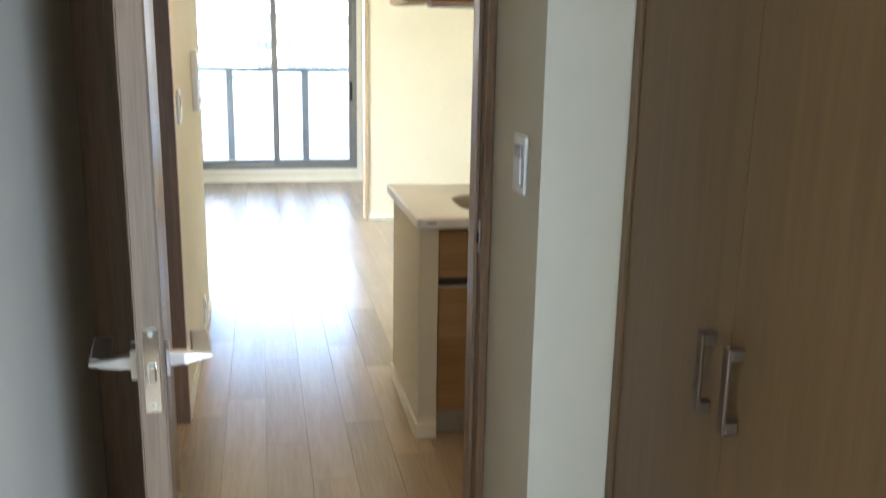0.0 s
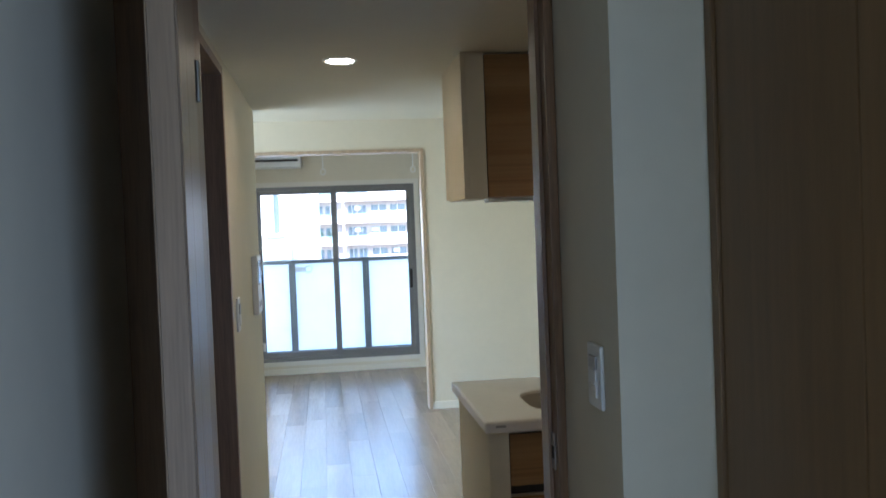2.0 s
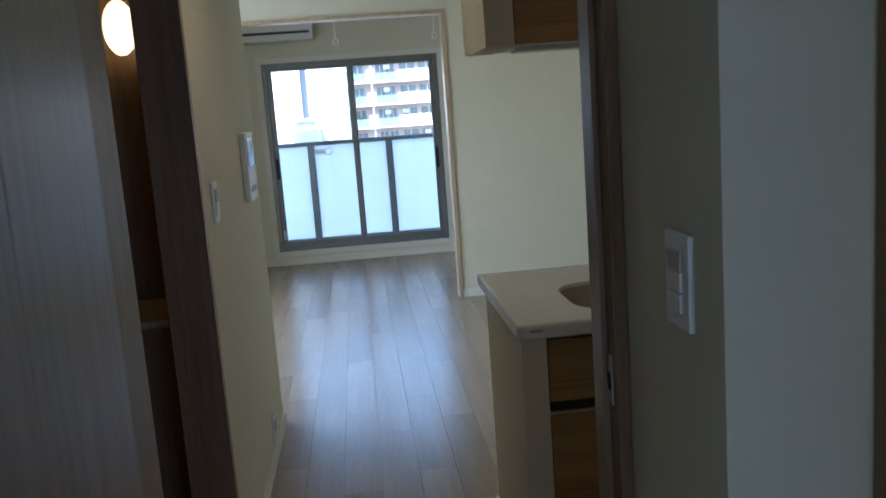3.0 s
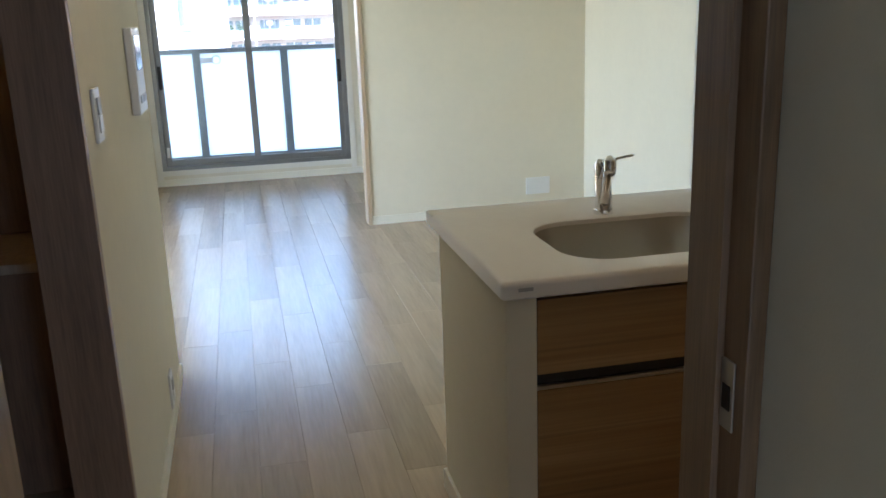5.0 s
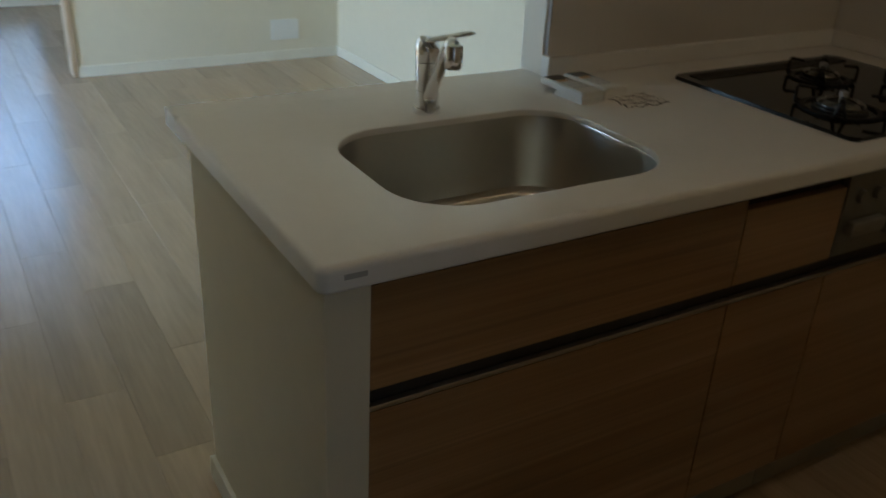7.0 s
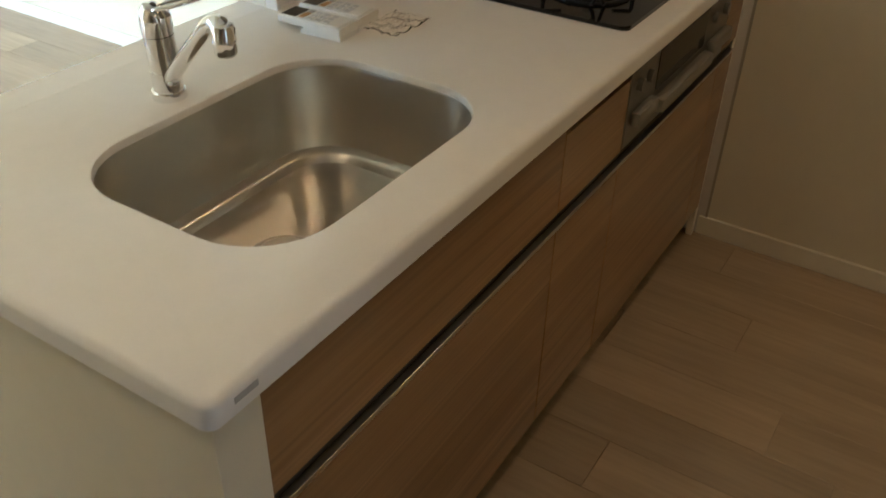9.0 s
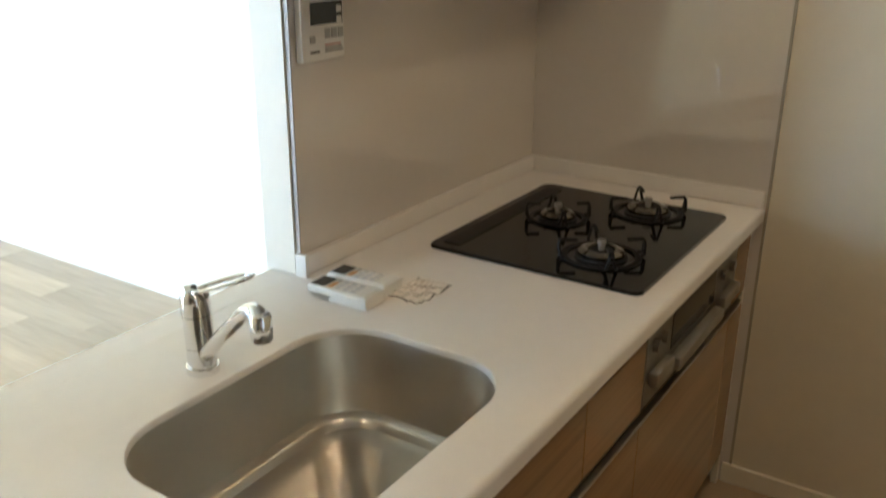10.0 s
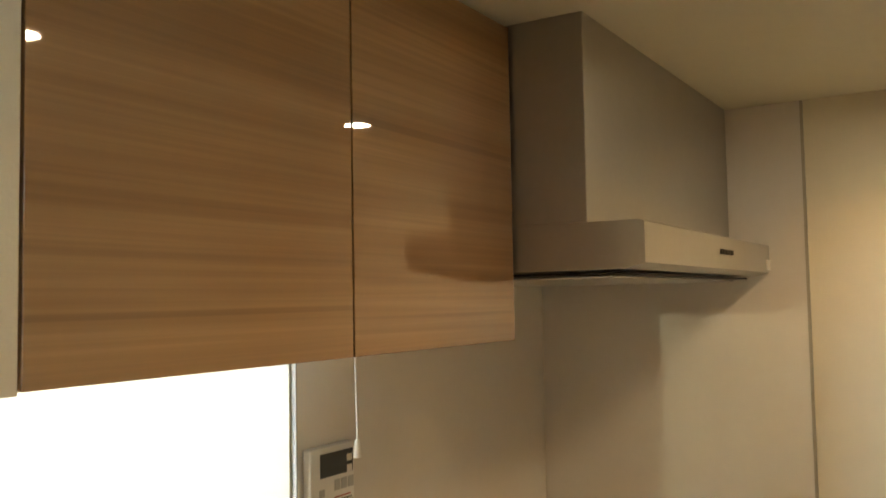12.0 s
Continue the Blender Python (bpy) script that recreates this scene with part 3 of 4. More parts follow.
for _x in (-0.485, 0.35):
    hk = thing("drying_pole_hook", (_x, 5.3, H2), "white drying pole hook hanging from the ceiling", "hook", "drying hooks")
    bm = bmesh.new()
    cyl(bm, (_x, 5.3, H2 - 0.014), (_x, 5.3, H2 - 0.0005), 0.025)
    part("base", bm, M_WHITEP, hk, "", True)
    bm = bmesh.new()
    cyl(bm, (_x, 5.3, 2.06), (_x, 5.3, H2 - 0.014), 0.005, seg=10)
    part("rod", bm, M_WHITEP, hk, "", True)
    bm = bmesh.new()
    tube(bm, [(_x + 0.022 * math.cos(a), 5.3, 2.036 + 0.026 * math.sin(a)) for a in [k * math.tau / 20 for k in range(21)]], 0.005, 8)
    part("ring", bm, M_WHITEP, hk, "", True)

# ---- kitchen peninsula ----
CT = 0.85
structure("wall_peninsula", boxes((0.012, 0.081, 0.012, 0.655, 0, 0.8095), (0.081, 0.86, 0.575, 0.655, 0, 0.8095)), M_WALL, "cream papered half wall under the worktop", "wall")
skirting("baseboard_8", (0.002, 0.012, 0.002, 0.665, 0, 0.06), (0.012, 0.081, 0.002, 0.012, 0, 0.06), (0.012, 0.86, 0.655, 0.665, 0, 0.06))
structure("wall_sleeve", boxes((0.865, XR, 0.702, 0.785, 0, H1), (0.0105, 0.865, 0.702, 0.785, 1.612, H1)), M_WALL, "cream papered wall behind the hob and over the hatch", "wall")

# worktop with the basin's opening
SX0, SX1, SY0, SY1, SR = 0.206, 0.749, 0.104, 0.492, 0.118
OX1, OY1, TOPZ, BOTZ, RB, RC = XR - 0.004, 0.70, CT, 0.81, 0.012, 0.018
cx, cy = (SX0 + SX1) / 2, (SY0 + SY1) / 2
bm = bmesh.new()


def rim_loop(d, z):
    """The slab's outline drawn in by d, round at its free corner."""
    arc = [(RC - (RC - d) * math.cos(a), RC - (RC - d) * math.sin(a)) for a in [k * math.pi / 12 for k in range(7)]]
    return [bm.verts.new((x, y, z)) for x, y in [(OX1, OY1), (d, OY1)] + arc + [(0.5, d), (1.2, d), (OX1, d)]]


def hole_loop(grow, z):
    return [bm.verts.new((x, y, z)) for x, y in rounded(SX0 - grow, SX1 + grow, SY0 - grow, SY1 + grow, SR + grow, 8)]


def skin(loops):
    for a, b in zip(loops, loops[1:]):
        for i in range(len(a)):
            j = (i + 1) % len(a)
            bm.faces.new((a[i], a[j], b[j], b[i]))


def fill_between(a, b):
    es = []
    for lp in (a, b):
        for i in range(len(lp)):
            u, v = lp[i], lp[(i + 1) % len(lp)]
            es.append(bm.edges.get((u, v)) or bm.edges.new((u, v)))
    bmesh.ops.triangle_fill(bm, use_beauty=True, edges=es, normal=(0, 0, 1))


outer = [rim_loop(RB * (1 - math.sin(a)), TOPZ - RB * (1 - math.cos(a))) for a in [k * math.pi / 12 for k in range(7)]]
outer += [rim_loop(0.0, BOTZ + 0.004), rim_loop(0.003, BOTZ)]
inner = [hole_loop(0.005, TOPZ), hole_loop(0.0015, TOPZ - 0.0012), hole_loop(0.0, TOPZ - 0.004), hole_loop(0.0, TOPZ - 0.013)]
skin(outer)
skin(inner)
fill_between(outer[0], inner[0])
fill_between(outer[-1], inner[-1])
top = thing("worktop", (0.95, 0.36, 0.81), "white solid-surface kitchen worktop with upstands", "worktop")
part("slab", bm, M_COUNTER, top, "", True)
part("ledge", boxes((0.0, 0.864, 0.7002, 0.772, 0.812, CT - 0.0005), bevel=0.003), M_COUNTER, top)
part("upstand", boxes((0.868, XR - 0.006, 0.676, 0.6915, CT, CT + 0.045), bevel=0.004), M_COUNTER, top)
part("upstand", boxes((XR - 0.022, XR - 0.006, 0.004, 0.6758, CT, CT + 0.045), bevel=0.004), M_COUNTER, top)
part("edge_cap", boxes((0.856, 0.8675, 0.668, 0.6975, CT, CT + 0.05), bevel=0.002), M_WHITEP, top)
part("maker_mark", boxes((0.036, 0.070, -0.0008, 0.0002, 0.828, 0.836)), M_GREYP, top, "small grey maker mark")

# basin
sink = thing("sink", (cx, cy, 0.64), "brushed steel undermounted kitchen sink with rounded corners", "sink")
bm = bmesh.new()
loops = []
for z, inset, rr in ((0.8365, -0.003, SR), (0.83, -0.001, SR), (0.71, 0.004, SR - 0.005), (0.684, 0.012, SR - 0.012), (0.680, 0.028, SR - 0.028), (0.676, 0.032, SR - 0.03), (0.664, 0.038, SR - 0.033), (0.657, 0.053, SR - 0.043), (0.6542, 0.085, SR - 0.065), (0.654, 0.10, SR - 0.075), (0.654, 0.15, 0.02), (0.654, 0.18, 0.012)):
    loops.append([bm.verts.new((x, y, z)) for x, y in rounded(SX0 + inset, SX1 - inset, SY0 + inset, SY1 - inset, max(rr, 0.012), 8)])
lip = [bm.verts.new((x, y, 0.8355)) for x, y in rounded(SX0 - 0.006, SX1 + 0.006, SY0 - 0.006, SY1 + 0.006, SR, 8)]
loops.insert(0, lip)
for a, b in zip(loops, loops[1:]):
    for i in range(len(a)):
        j = (i + 1) % len(a)
        bm.faces.new((a[i], a[j], b[j], b[i]))
bm.faces.new(loops[-1])
bowl = part("bowl", bm, M_STEEL, sink, "", True)
sol = bowl.modifiers.new("thick", "SOLIDIFY")
sol.thickness, sol.offset = 0.0012, -1
bm = bmesh.new()
bmesh.ops.create_cone(bm, cap_ends=True, segments=32, radius1=0.062, radius2=0.052, depth=0.006, matrix=Matrix.Translation((0.43, 0.30, 0.6585)))
part("drain_ring", bm, M_CHROME, sink, "polished drain ring", True)
bm = bmesh.new()
cyl(bm, (0.43, 0.30, 0.6617), (0.43, 0.30, 0.6635), 0.044, seg=32)
part("drain_cover", bm, M_SATIN, sink, "metal drain cover", True)

# tap
TX, TY = 0.465, 0.547
UP = (1, 0, 0)
tap = thing("kitchen_tap", (TX, TY, CT), "chrome single-lever kitchen tap with a swivel spout", "tap")
bm = bmesh.new()
cyl(bm, (TX, TY, CT), (TX, TY, CT + 0.012), 0.0275, 0.0268, 36)
cyl(bm, (TX, TY, CT + 0.012), (TX, TY, CT + 0.018), 0.0240, 0.0240, 36)
part("base_ring", bm, M_CHROME, tap, "", True)
bm = bmesh.new()
tube(bm, [(TX, TY, CT + 0.0175), (TX, TY, CT + 0.046), (TX, TY, CT + 0.0462), (TX, TY, CT + 0.0478), (TX, TY, CT + 0.048), (TX - 0.002, TY, CT + 0.104)], [0.0238, 0.0238, 0.0230, 0.0230, 0.0238, 0.0235], 32, 1.0, UP)
part("body", bm, M_CHROME, tap, "", True)
bm = bmesh.new()
tube(bm, [(0.461, 0.532, CT + 0.034), (0.454, 0.512, CT + 0.054), (0.434, 0.455, CT + 0.104), (0.410, 0.390, CT + 0.158), (0.402, 0.367, CT + 0.176), (0.394, 0.346, CT + 0.186), (0.387, 0.330, CT + 0.187), (0.383, 0.320, CT + 0.183)], [0.013, 0.0122, 0.0116, 0.0116, 0.012, 0.0128, 0.0135, 0.012], 20)
spout = part("spout", bm, M_CHROME, tap, "", True)
bm = bmesh.new()
tube(bm, [(0.383, 0.320, CT + z) for z in (0.1935, 0.192, 0.188, 0.173, 0.1728, 0.1712, 0.171, 0.155, 0.151)], [0.009, 0.0135, 0.0155, 0.0158, 0.0148, 0.0148, 0.0158, 0.0152, 0.0125], 28, 1.0, UP)
part("spray_head", bm, M_CHROME, spout, "", True)
bm = bmesh.new()
tube(bm, [(TX - 0.002, TY, CT + 0.1055), (TX - 0.003, TY, CT + 0.128), (TX - 0.003, TY - 0.001, CT + 0.138), (TX - 0.002, TY - 0.003, CT + 0.144), (TX - 0.001, TY - 0.005, CT + 0.147)], [0.0242, 0.0242, 0.0235, 0.0195, 0.011], 32, 1.0, UP)
cap = part("lever_cap", bm, M_CHROME, tap, "", True)
bm = bmesh.new()
_a, _b = Vector((TX - 0.010, TY + 0.006, CT + 0.136)), Vector((0.514, 0.455, CT + 0.176))
_d = (_b - _a).normalized()
_s = _d.cross(Vector((0, 0, 1))).normalized()
_loop = []
for k in range(33):
    q = k * math.tau / 32
    _loop.append(_a + _d * (0.058 + 0.054 * math.cos(q)) + _s * (0.0175 + 0.003 * math.cos(q)) * math.sin(q) + Vector((0, 0, 0.005 * math.sin(q / 2))))
tube(bm, _loop, 0.0052, 10, 0.75)
part("lever_loop", bm, M_CHROME, cap, "open loop lever", True)

# base cabinets
FX = [0.084, 0.835, 1.115, 1.745, 1.868]
KY = 0.020


def drawer_front(parent, x0, x1, z0, z1):
    return part("drawer_front", boxes((x0 + 0.0015, x1 - 0.0015, KY, KY + 0.018, z0, z1), bevel=0.001), M_GLOSSWOOD, parent)


for k, (x0, x1) in enumerate(zip(FX, FX[1:])):
    lab = ("wide sink base unit with glossy oak drawer fronts", "narrow base unit with glossy oak drawer fronts", "base unit below the gas grill with a glossy oak drawer", "slim end base unit with glossy oak fronts")[k]
    un = thing("base_cabinet", ((x0 + x1) / 2, 0.3, 0), lab, "cabinet", "kitchen base units")
    if k == 0:
        part("carcass", boxes((x0 + 0.002, x1 - 0.002, KY + 0.019, 0.57, 0.10, 0.60)), M_DARK, un)
    else:
        part("carcass", boxes((x0 + 0.002, x1 - 0.002, KY + 0.019, 0.57, 0.10, 0.805)), M_DARK, un)
    part("plinth", boxes((x0 + 0.001, x1 - 0.001, 0.060, 0.070, 0.0, 0.098)), M_TRIM, un, "beige grey recessed plinth")
    drawer_front(un, x0, x1, 0.102, 0.583)
    if k != 2:
        drawer_front(un, x0, x1, 0.622, 0.778 if k == 1 else 0.798)
    r = part("grip_rail", boxes((x0, x1, KY - 0.001, KY + 0.012, 0.5845, 0.5935), bevel=0.001), M_SATIN, un, "thin grey metal grip rail")
    # recess back coloured near black to give the grip gap its shade
    part("grip_recess", boxes((x0, x1, KY + 0.0122, KY + 0.0185, 0.5845, 0.6205)), M_DARK, un, "finger recess back, near-black for its shade")
tagged(put("end_filler", boxes((1.8695, XR - 0.012, KY + 0.004, KY + 0.022, 0.0, 0.808)), M_BASE), "cream filler strip beside the base units", "filler strip")

# gas grill front
gr = thing("gas_grill", (1.43, 0.05, 0.62), "silver gas grill front with dark window and bar handle", "grill")
part("fascia", boxes((1.118, 1.742, KY - 0.001, KY + 0.015, 0.624, 0.800), bevel=0.002), M_GRILL, gr)
part("window", boxes((1.262, 1.56, KY - 0.0028, KY - 0.0012, 0.700, 0.788), bevel=0.0005), M_BLACKGLASS, gr, "dark glass grill window")
part("handle", boxes((1.252, 1.572, KY - 0.030, KY - 0.0012, 0.656, 0.690), bevel=0.009), M_GRILLBAR, gr, "pale silver pull bar", True)
for x0, x1 in ((1.132, 1.238), (1.588, 1.722)):
    part("control_flap", boxes((x0, x1, KY - 0.024, KY - 0.0012, 0.672, 0.704), bevel=0.007), M_GRILLBAR, gr, "pale silver control flap", True)
for _x in (1.160, 1.212, 1.615, 1.690):
    bm = bmesh.new()
    cyl(bm, (_x, KY - 0.012, 0.752), (_x, KY - 0.0012, 0.752), 0.013, 0.014, 16)
    part("knob", bm, M_GRILL, gr, "", True)

# ---- hob ----
hob = thing("gas_hob", (1.451, 0.308, CT), "black glass three-burner gas hob set in the worktop", "hob")
bm = bmesh.new()
prism(bm, rounded(1.153, 1.749, 0.056, 0.566, 0.018, 5), CT + 0.0005, CT + 0.009)
bmesh.ops.bevel(bm, geom=[e for e in bm.edges if all(v.co.z > CT + 0.008 for v in e.verts)], offset=0.003, segments=2, affect="EDGES")
part("glass_top", bm, M_BLACKGLASS, hob)
bm = bmesh.new()
prism(bm, rounded(1.185, 1.717, 0.500, 0.545, 0.008, 3), CT + 0.0092, CT + 0.0108)
vent = part("exhaust_cover", bm, M_IRON, hob, "black slotted exhaust cover")
for k in range(12):
    part("slot", boxes((1.21 + k * 0.041, 1.236 + k * 0.041, 0.512, 0.533, CT + 0.0109, CT + 0.0113)), M_DARK, vent)


def lathe(bm, x, y, z, profile, seg=40):
    """A closed turned ring from (radius, height) pairs."""
    loops = [[bm.verts.new((x + r * math.cos(k * math.tau / seg), y + r * math.sin(k * math.tau / seg), z + h)) for k in range(seg)] for r, h in profile]
    for a, b in zip(loops, loops[1:] + loops[:1]):
        for k in range(seg):
            bm.faces.new((a[k], a[(k + 1) % seg], b[(k + 1) % seg], b[k]))


def burner(x, y, r, turn):
    z = CT + 0.0092
    bm = bmesh.new()
    cyl(bm, (x, y, z), (x, y, z + 0.005), r * 0.72, r * 0.69, 32)
    b = part("burner", bm, M_IRON, hob, "", True)
    bm = bmesh.new()
    lathe(bm, x, y, z, ((0.62 * r, 0.005), (0.62 * r, 0.014), (0.55 * r, 0.019), (0.42 * r, 0.021), (0.36 * r, 0.018), (0.36 * r, 0.005)))
    head = part("burner_head", bm, M_BURNER, b, "shiny metal burner ring", True)
    for k in range(3):
        a = turn + k * math.tau / 3
        bm = bmesh.new()
        box(bm, 0.38 * r, 0.625 * r, -0.0012, 0.0012, 0.013, 0.0212, 0, Matrix.Translation((x, y, z)) @ Matrix.Rotation(a, 4, "Z"))
        part("slit", bm, M_DARK, head)
    bm = bmesh.new()
    cyl(bm, (x, y, z + 0.005), (x, y, z + 0.016), r * 0.34, r * 0.33, 32)
    part("burner_cap", bm, M_IRON, b, "black burner centre", True)
    bm = bmesh.new()
    cyl(bm, (x, y, z + 0.016), (x, y, z + 0.030), 0.0075, 0.0075, 14)
    cyl(bm, (x, y, z + 0.030), (x, y, z + 0.040), 0.0105, 0.0095, 16)
    part("sensor", bm, M_SATIN, b, "pan sensor pin", True)
    bm = bmesh.new()
    lathe(bm, x, y, z, ((0.90 * r, 0.001), (0.90 * r, 0.004), (1.0 * r, 0.0055), (1.06 * r, 0.004), (1.06 * r, 0.001)))
    sup = part("pan_support", bm, M_IRON, hob, "black iron pan support", True)
    for k in range(4):
        a = turn + k * math.tau / 4
        c, sn = math.cos(a), math.sin(a)
        bm = bmesh.new()
        for w in (-0.011, 0.011):
            ox, oy = -sn * w, c * w
            tube(bm, [(x + r * q * c + ox * f, y + r * q * sn + oy * f, z + h) for q, h, f in ((1.02, 0.004, 1.2), (1.13, 0.008, 0.9), (1.14, 0.034, 0.3), (1.10, 0.0405, 0.25), (0.66, 0.039, 0.2))],
                 [0.0045, 0.004, 0.0036, 0.0036, 0.003], 6)
        part("finger", bm, M_IRON, sup, "", True)


burner(1.300, 0.205, 0.083, 0.62)
burner(1.652, 0.232, 0.083, 0.62)
burner(1.482, 0.400, 0.068, 0.62)

# ---- glossy wall panels ----
structure("panel_back", boxes((0.869, XR - 0.0045, 0.692, 0.7015, CT, H1 - 0.001)), M_PANEL, "glossy off-white kitchen wall panel", "wall panel")
structure("panel_side", boxes((XR - 0.0042, XR - 0.0002, 0.0, 0.6915, 0.0, H1 - 0.001)), M_PANEL, "glossy off-white wall panel beside the hob", "wall panel")
structure("panel_trim", boxes((0.8655, 0.8688, 0.690, 0.7018, CT, H1 - 0.001)), M_GREYP, "grey edge trim of the wall panel", "trim")
structure("panel_trim_2", boxes((XR - 0.0062, XR - 0.0003, -0.007, -0.0003, 0.0, H1 - 0.001)), M_TRIM, "grey edge trim of the wall panel", "trim")

structure("panel_end", boxes((0.8605, 0.8647, 0.7022, 0.7845, CT, 1.6115)), M_WINTRIM, "white end board of the hob wall", "wall panel")

# ---- upper cabinets ----
UY, UZ0, UZ1 = 0.305, 1.607, 2.132
ep = thing("cabinet_end_panel", (0.05, 0.5, UZ0), "cream papered box closing the wall cabinets", "end panel")
part("side_panel", boxes((0.0105, 0.0285, UY, 0.7015, UZ0 - 0.003, H1 - 0.0005), bevel=0.0015), M_WALL, ep)
part("front_strip", boxes((0.0286, 0.0965, UY + 0.0005, UY + 0.018, UZ0 - 0.003, H1 - 0.0005), bevel=0.001), M_WALL, ep)
part("bottom_board", boxes((0.0286, 0.0965, UY + 0.0182, 0.7015, UZ0 - 0.003, UZ0 + 0.012)), M_WALL, ep)
for k, (x0, x1) in enumerate(((0.098, 0.537), (0.537, 0.972))):
    un = thing("wall_cabinet", ((x0 + x1) / 2, 0.5, UZ0), "glossy oak wall cabinet hung under the low ceiling", "cabinet", "wall cabinets")
    part("body", boxes((x0 + 0.001, x1 - 0.001, UY + 0.020, 0.6915, UZ0 + 0.004, H1 - 0.002)), M_WHITEP, un, "white cabinet body")
    part("door", boxes((x0 + 0.0015, x1 - 0.0015, UY, UY + 0.019, UZ0, UZ1), bevel=0.001), M_GLOSSWOOD, un)
lb = thing("undercabinet_light", (0.5, 0.6, UZ0), "slim unlit cabinet lamp with a pull cord", "lamp")
part("housing", boxes((0.13, 0.95, 0.48, 0.56, UZ0 - 0.012, UZ0 + 0.0035), bevel=0.003), M_WHITEP, lb)

CORD = (0.791, 0.50)
bm = bmesh.new()
tube(bm, [(CORD[0], CORD[1], UZ0 - 0.0115), (CORD[0] + 0.002, CORD[1], 1.53), (CORD[0] + 0.004, CORD[1], 1.455)], 0.0014, 6)
cord = part("pull_cord", bm, M_WHITEP, lb, "", True)
bm = bmesh.new()
cyl(bm, (CORD[0] + 0.004, CORD[1], 1.428), (CORD[0] + 0.004, CORD[1], 1.456), 0.0065, 0.004, 12)
part("cord_knob", bm, M_WHITEP, cord, "", True)

# ---- water heater control ----
wc = thing("water_heater_control", (0.947, 0.692, 1.34), "white water heater control panel with a dark display", "control panel")
PX0, PX1, PZ0, PZ1, PY = 0.884, 1.011, 1.287, 1.412, 0.6915
part("case", boxes((PX0, PX1, PY - 0.018, PY - 0.0002, PZ0, PZ1), bevel=0.003), M_WHITEP, wc)
part("display", boxes((PX0 + 0.026, PX1 - 0.006, PY - 0.0192, PY - 0.0182, PZ1 - 0.055, PZ1 - 0.012)), M_LCD, wc, "dark display")
for _z in (PZ1 - 0.028, PZ1 - 0.048):
    part("arrow_key", boxes((PX1 - 0.025, PX1 - 0.010, PY - 0.0205, PY - 0.0193, _z - 0.0065, _z + 0.0065), bevel=0.0005), M_WHITEP, wc)
for k in range(3):
    part("key", boxes((PX0 + 0.066 + k * 0.020, PX0 + 0.082 + k * 0.020, PY - 0.0200, PY - 0.0182, PZ0 + 0.042, PZ0 + 0.062), bevel=0.0005), M_GREYP, wc)
part("key", boxes((PX0 + 0.022, PX0 + 0.037, PY - 0.0200, PY - 0.0182, PZ0 + 0.036, PZ0 + 0.050), bevel=0.0005), M_GREYP, wc)
part("printed_line", boxes((PX0 + 0.022, PX0 + 0.050, PY - 0.0186, PY - 0.0182, PZ0 + 0.016, PZ0 + 0.021)), M_INK, wc)
for k in range(3):
    part("printed_line", boxes((PX0 + 0.066, PX0 + 0.122 - k * 0.004, PY - 0.0186, PY - 0.0182, PZ0 + 0.016 + k * 0.006, PZ0 + 0.019 + k * 0.006)), M_RED if k == 2 else M_INK, wc)

# ---- extractor hood ----
hood = thing("extractor_hood", (1.43, 0.4, 1.72), "silver painted slim extractor hood over the hob", "extractor hood")
part("duct_cover", boxes((0.978, XR - 0.0065, 0.175, 0.6915, 1.796, H1 - 0.0008), bevel=0.002), M_HOOD, hood)
bm = bmesh.new()
_prof = ((0.082, 1.728), (0.082, 1.792), (0.090, 1.7955), (0.6915, 1.7955), (0.6915, 1.716), (0.115, 1.7195))
_l = [bm.verts.new((0.978, y, z)) for y, z in _prof]
_r = [bm.verts.new((XR - 0.0065, y, z)) for y, z in _prof]
for i in range(len(_prof)):
    j = (i + 1) % len(_prof)
    bm.faces.new((_l[i], _l[j], _r[j], _r[i]))
bm.faces.new(_l[::-1])
bm.faces.new(_r)
can = part("canopy", bm, M_HOOD, hood)
# near-black sheet fills the gap under the canopy, its shade as colour
part("shadow_gap", boxes((1.00, XR - 0.03, 0.13, 0.66, 1.7125, 1.7160)), M_DARK, can)
part("rectifier_panel", boxes((1.03, XR - 0.06, 0.155, 0.64, 1.7065, 1.7123), bevel=0.003), M_HOOD, can)
for k in range(5):
    part("button", boxes((1.43 + k * 0.022, 1.443 + k * 0.022, 0.0795, 0.0822, 1.757, 1.767), bevel=0.001), M_DARK, can)
part("end_cap", boxes((XR - 0.045, XR - 0.012, 0.079, 0.0822, 1.733, 1.758), bevel=0.001), M_WHITEP, can)

# ---- remote controls in a plastic bag on the worktop ----
def remote(x, y, z, turn, label):
    m = pose(x, y, z, 0, 0, turn)
    t = thing("remote_control", (x, y, z), label, "remote control", "remote controls")

    def b(name, x0, x1, y0, y1, z0, z1, material, bevel=0.0, parent=None):
        bm = bmesh.new()
        box(bm, x0, x1, y0, y1, z0, z1, bevel, m)
        return part(name, bm, material, parent or t)
    case = b("case", -0.028, 0.028, -0.095, 0.045, 0.0105, 0.0265, M_WHITEP, 0.004)
    b("display", -0.022, 0.022, 0.006, 0.039, 0.0266, 0.0272, M_LCD, 0, case)
    b("start_key", -0.020, 0.006, -0.010, 0.001, 0.0266, 0.0282, M_AMBER, 0.0005, case)
    b("key", 0.009, 0.021, -0.010, 0.001, 0.0266, 0.0278, M_GREYP, 0.0005, case)
    for r in range(3):
        for c in range(3):
            b("key", -0.021 + c * 0.0145, -0.010 + c * 0.0145, -0.027 - r * 0.019, -0.016 - r * 0.019, 0.0266, 0.0276, M_PALEKEY, 0.0005, case)
    return t


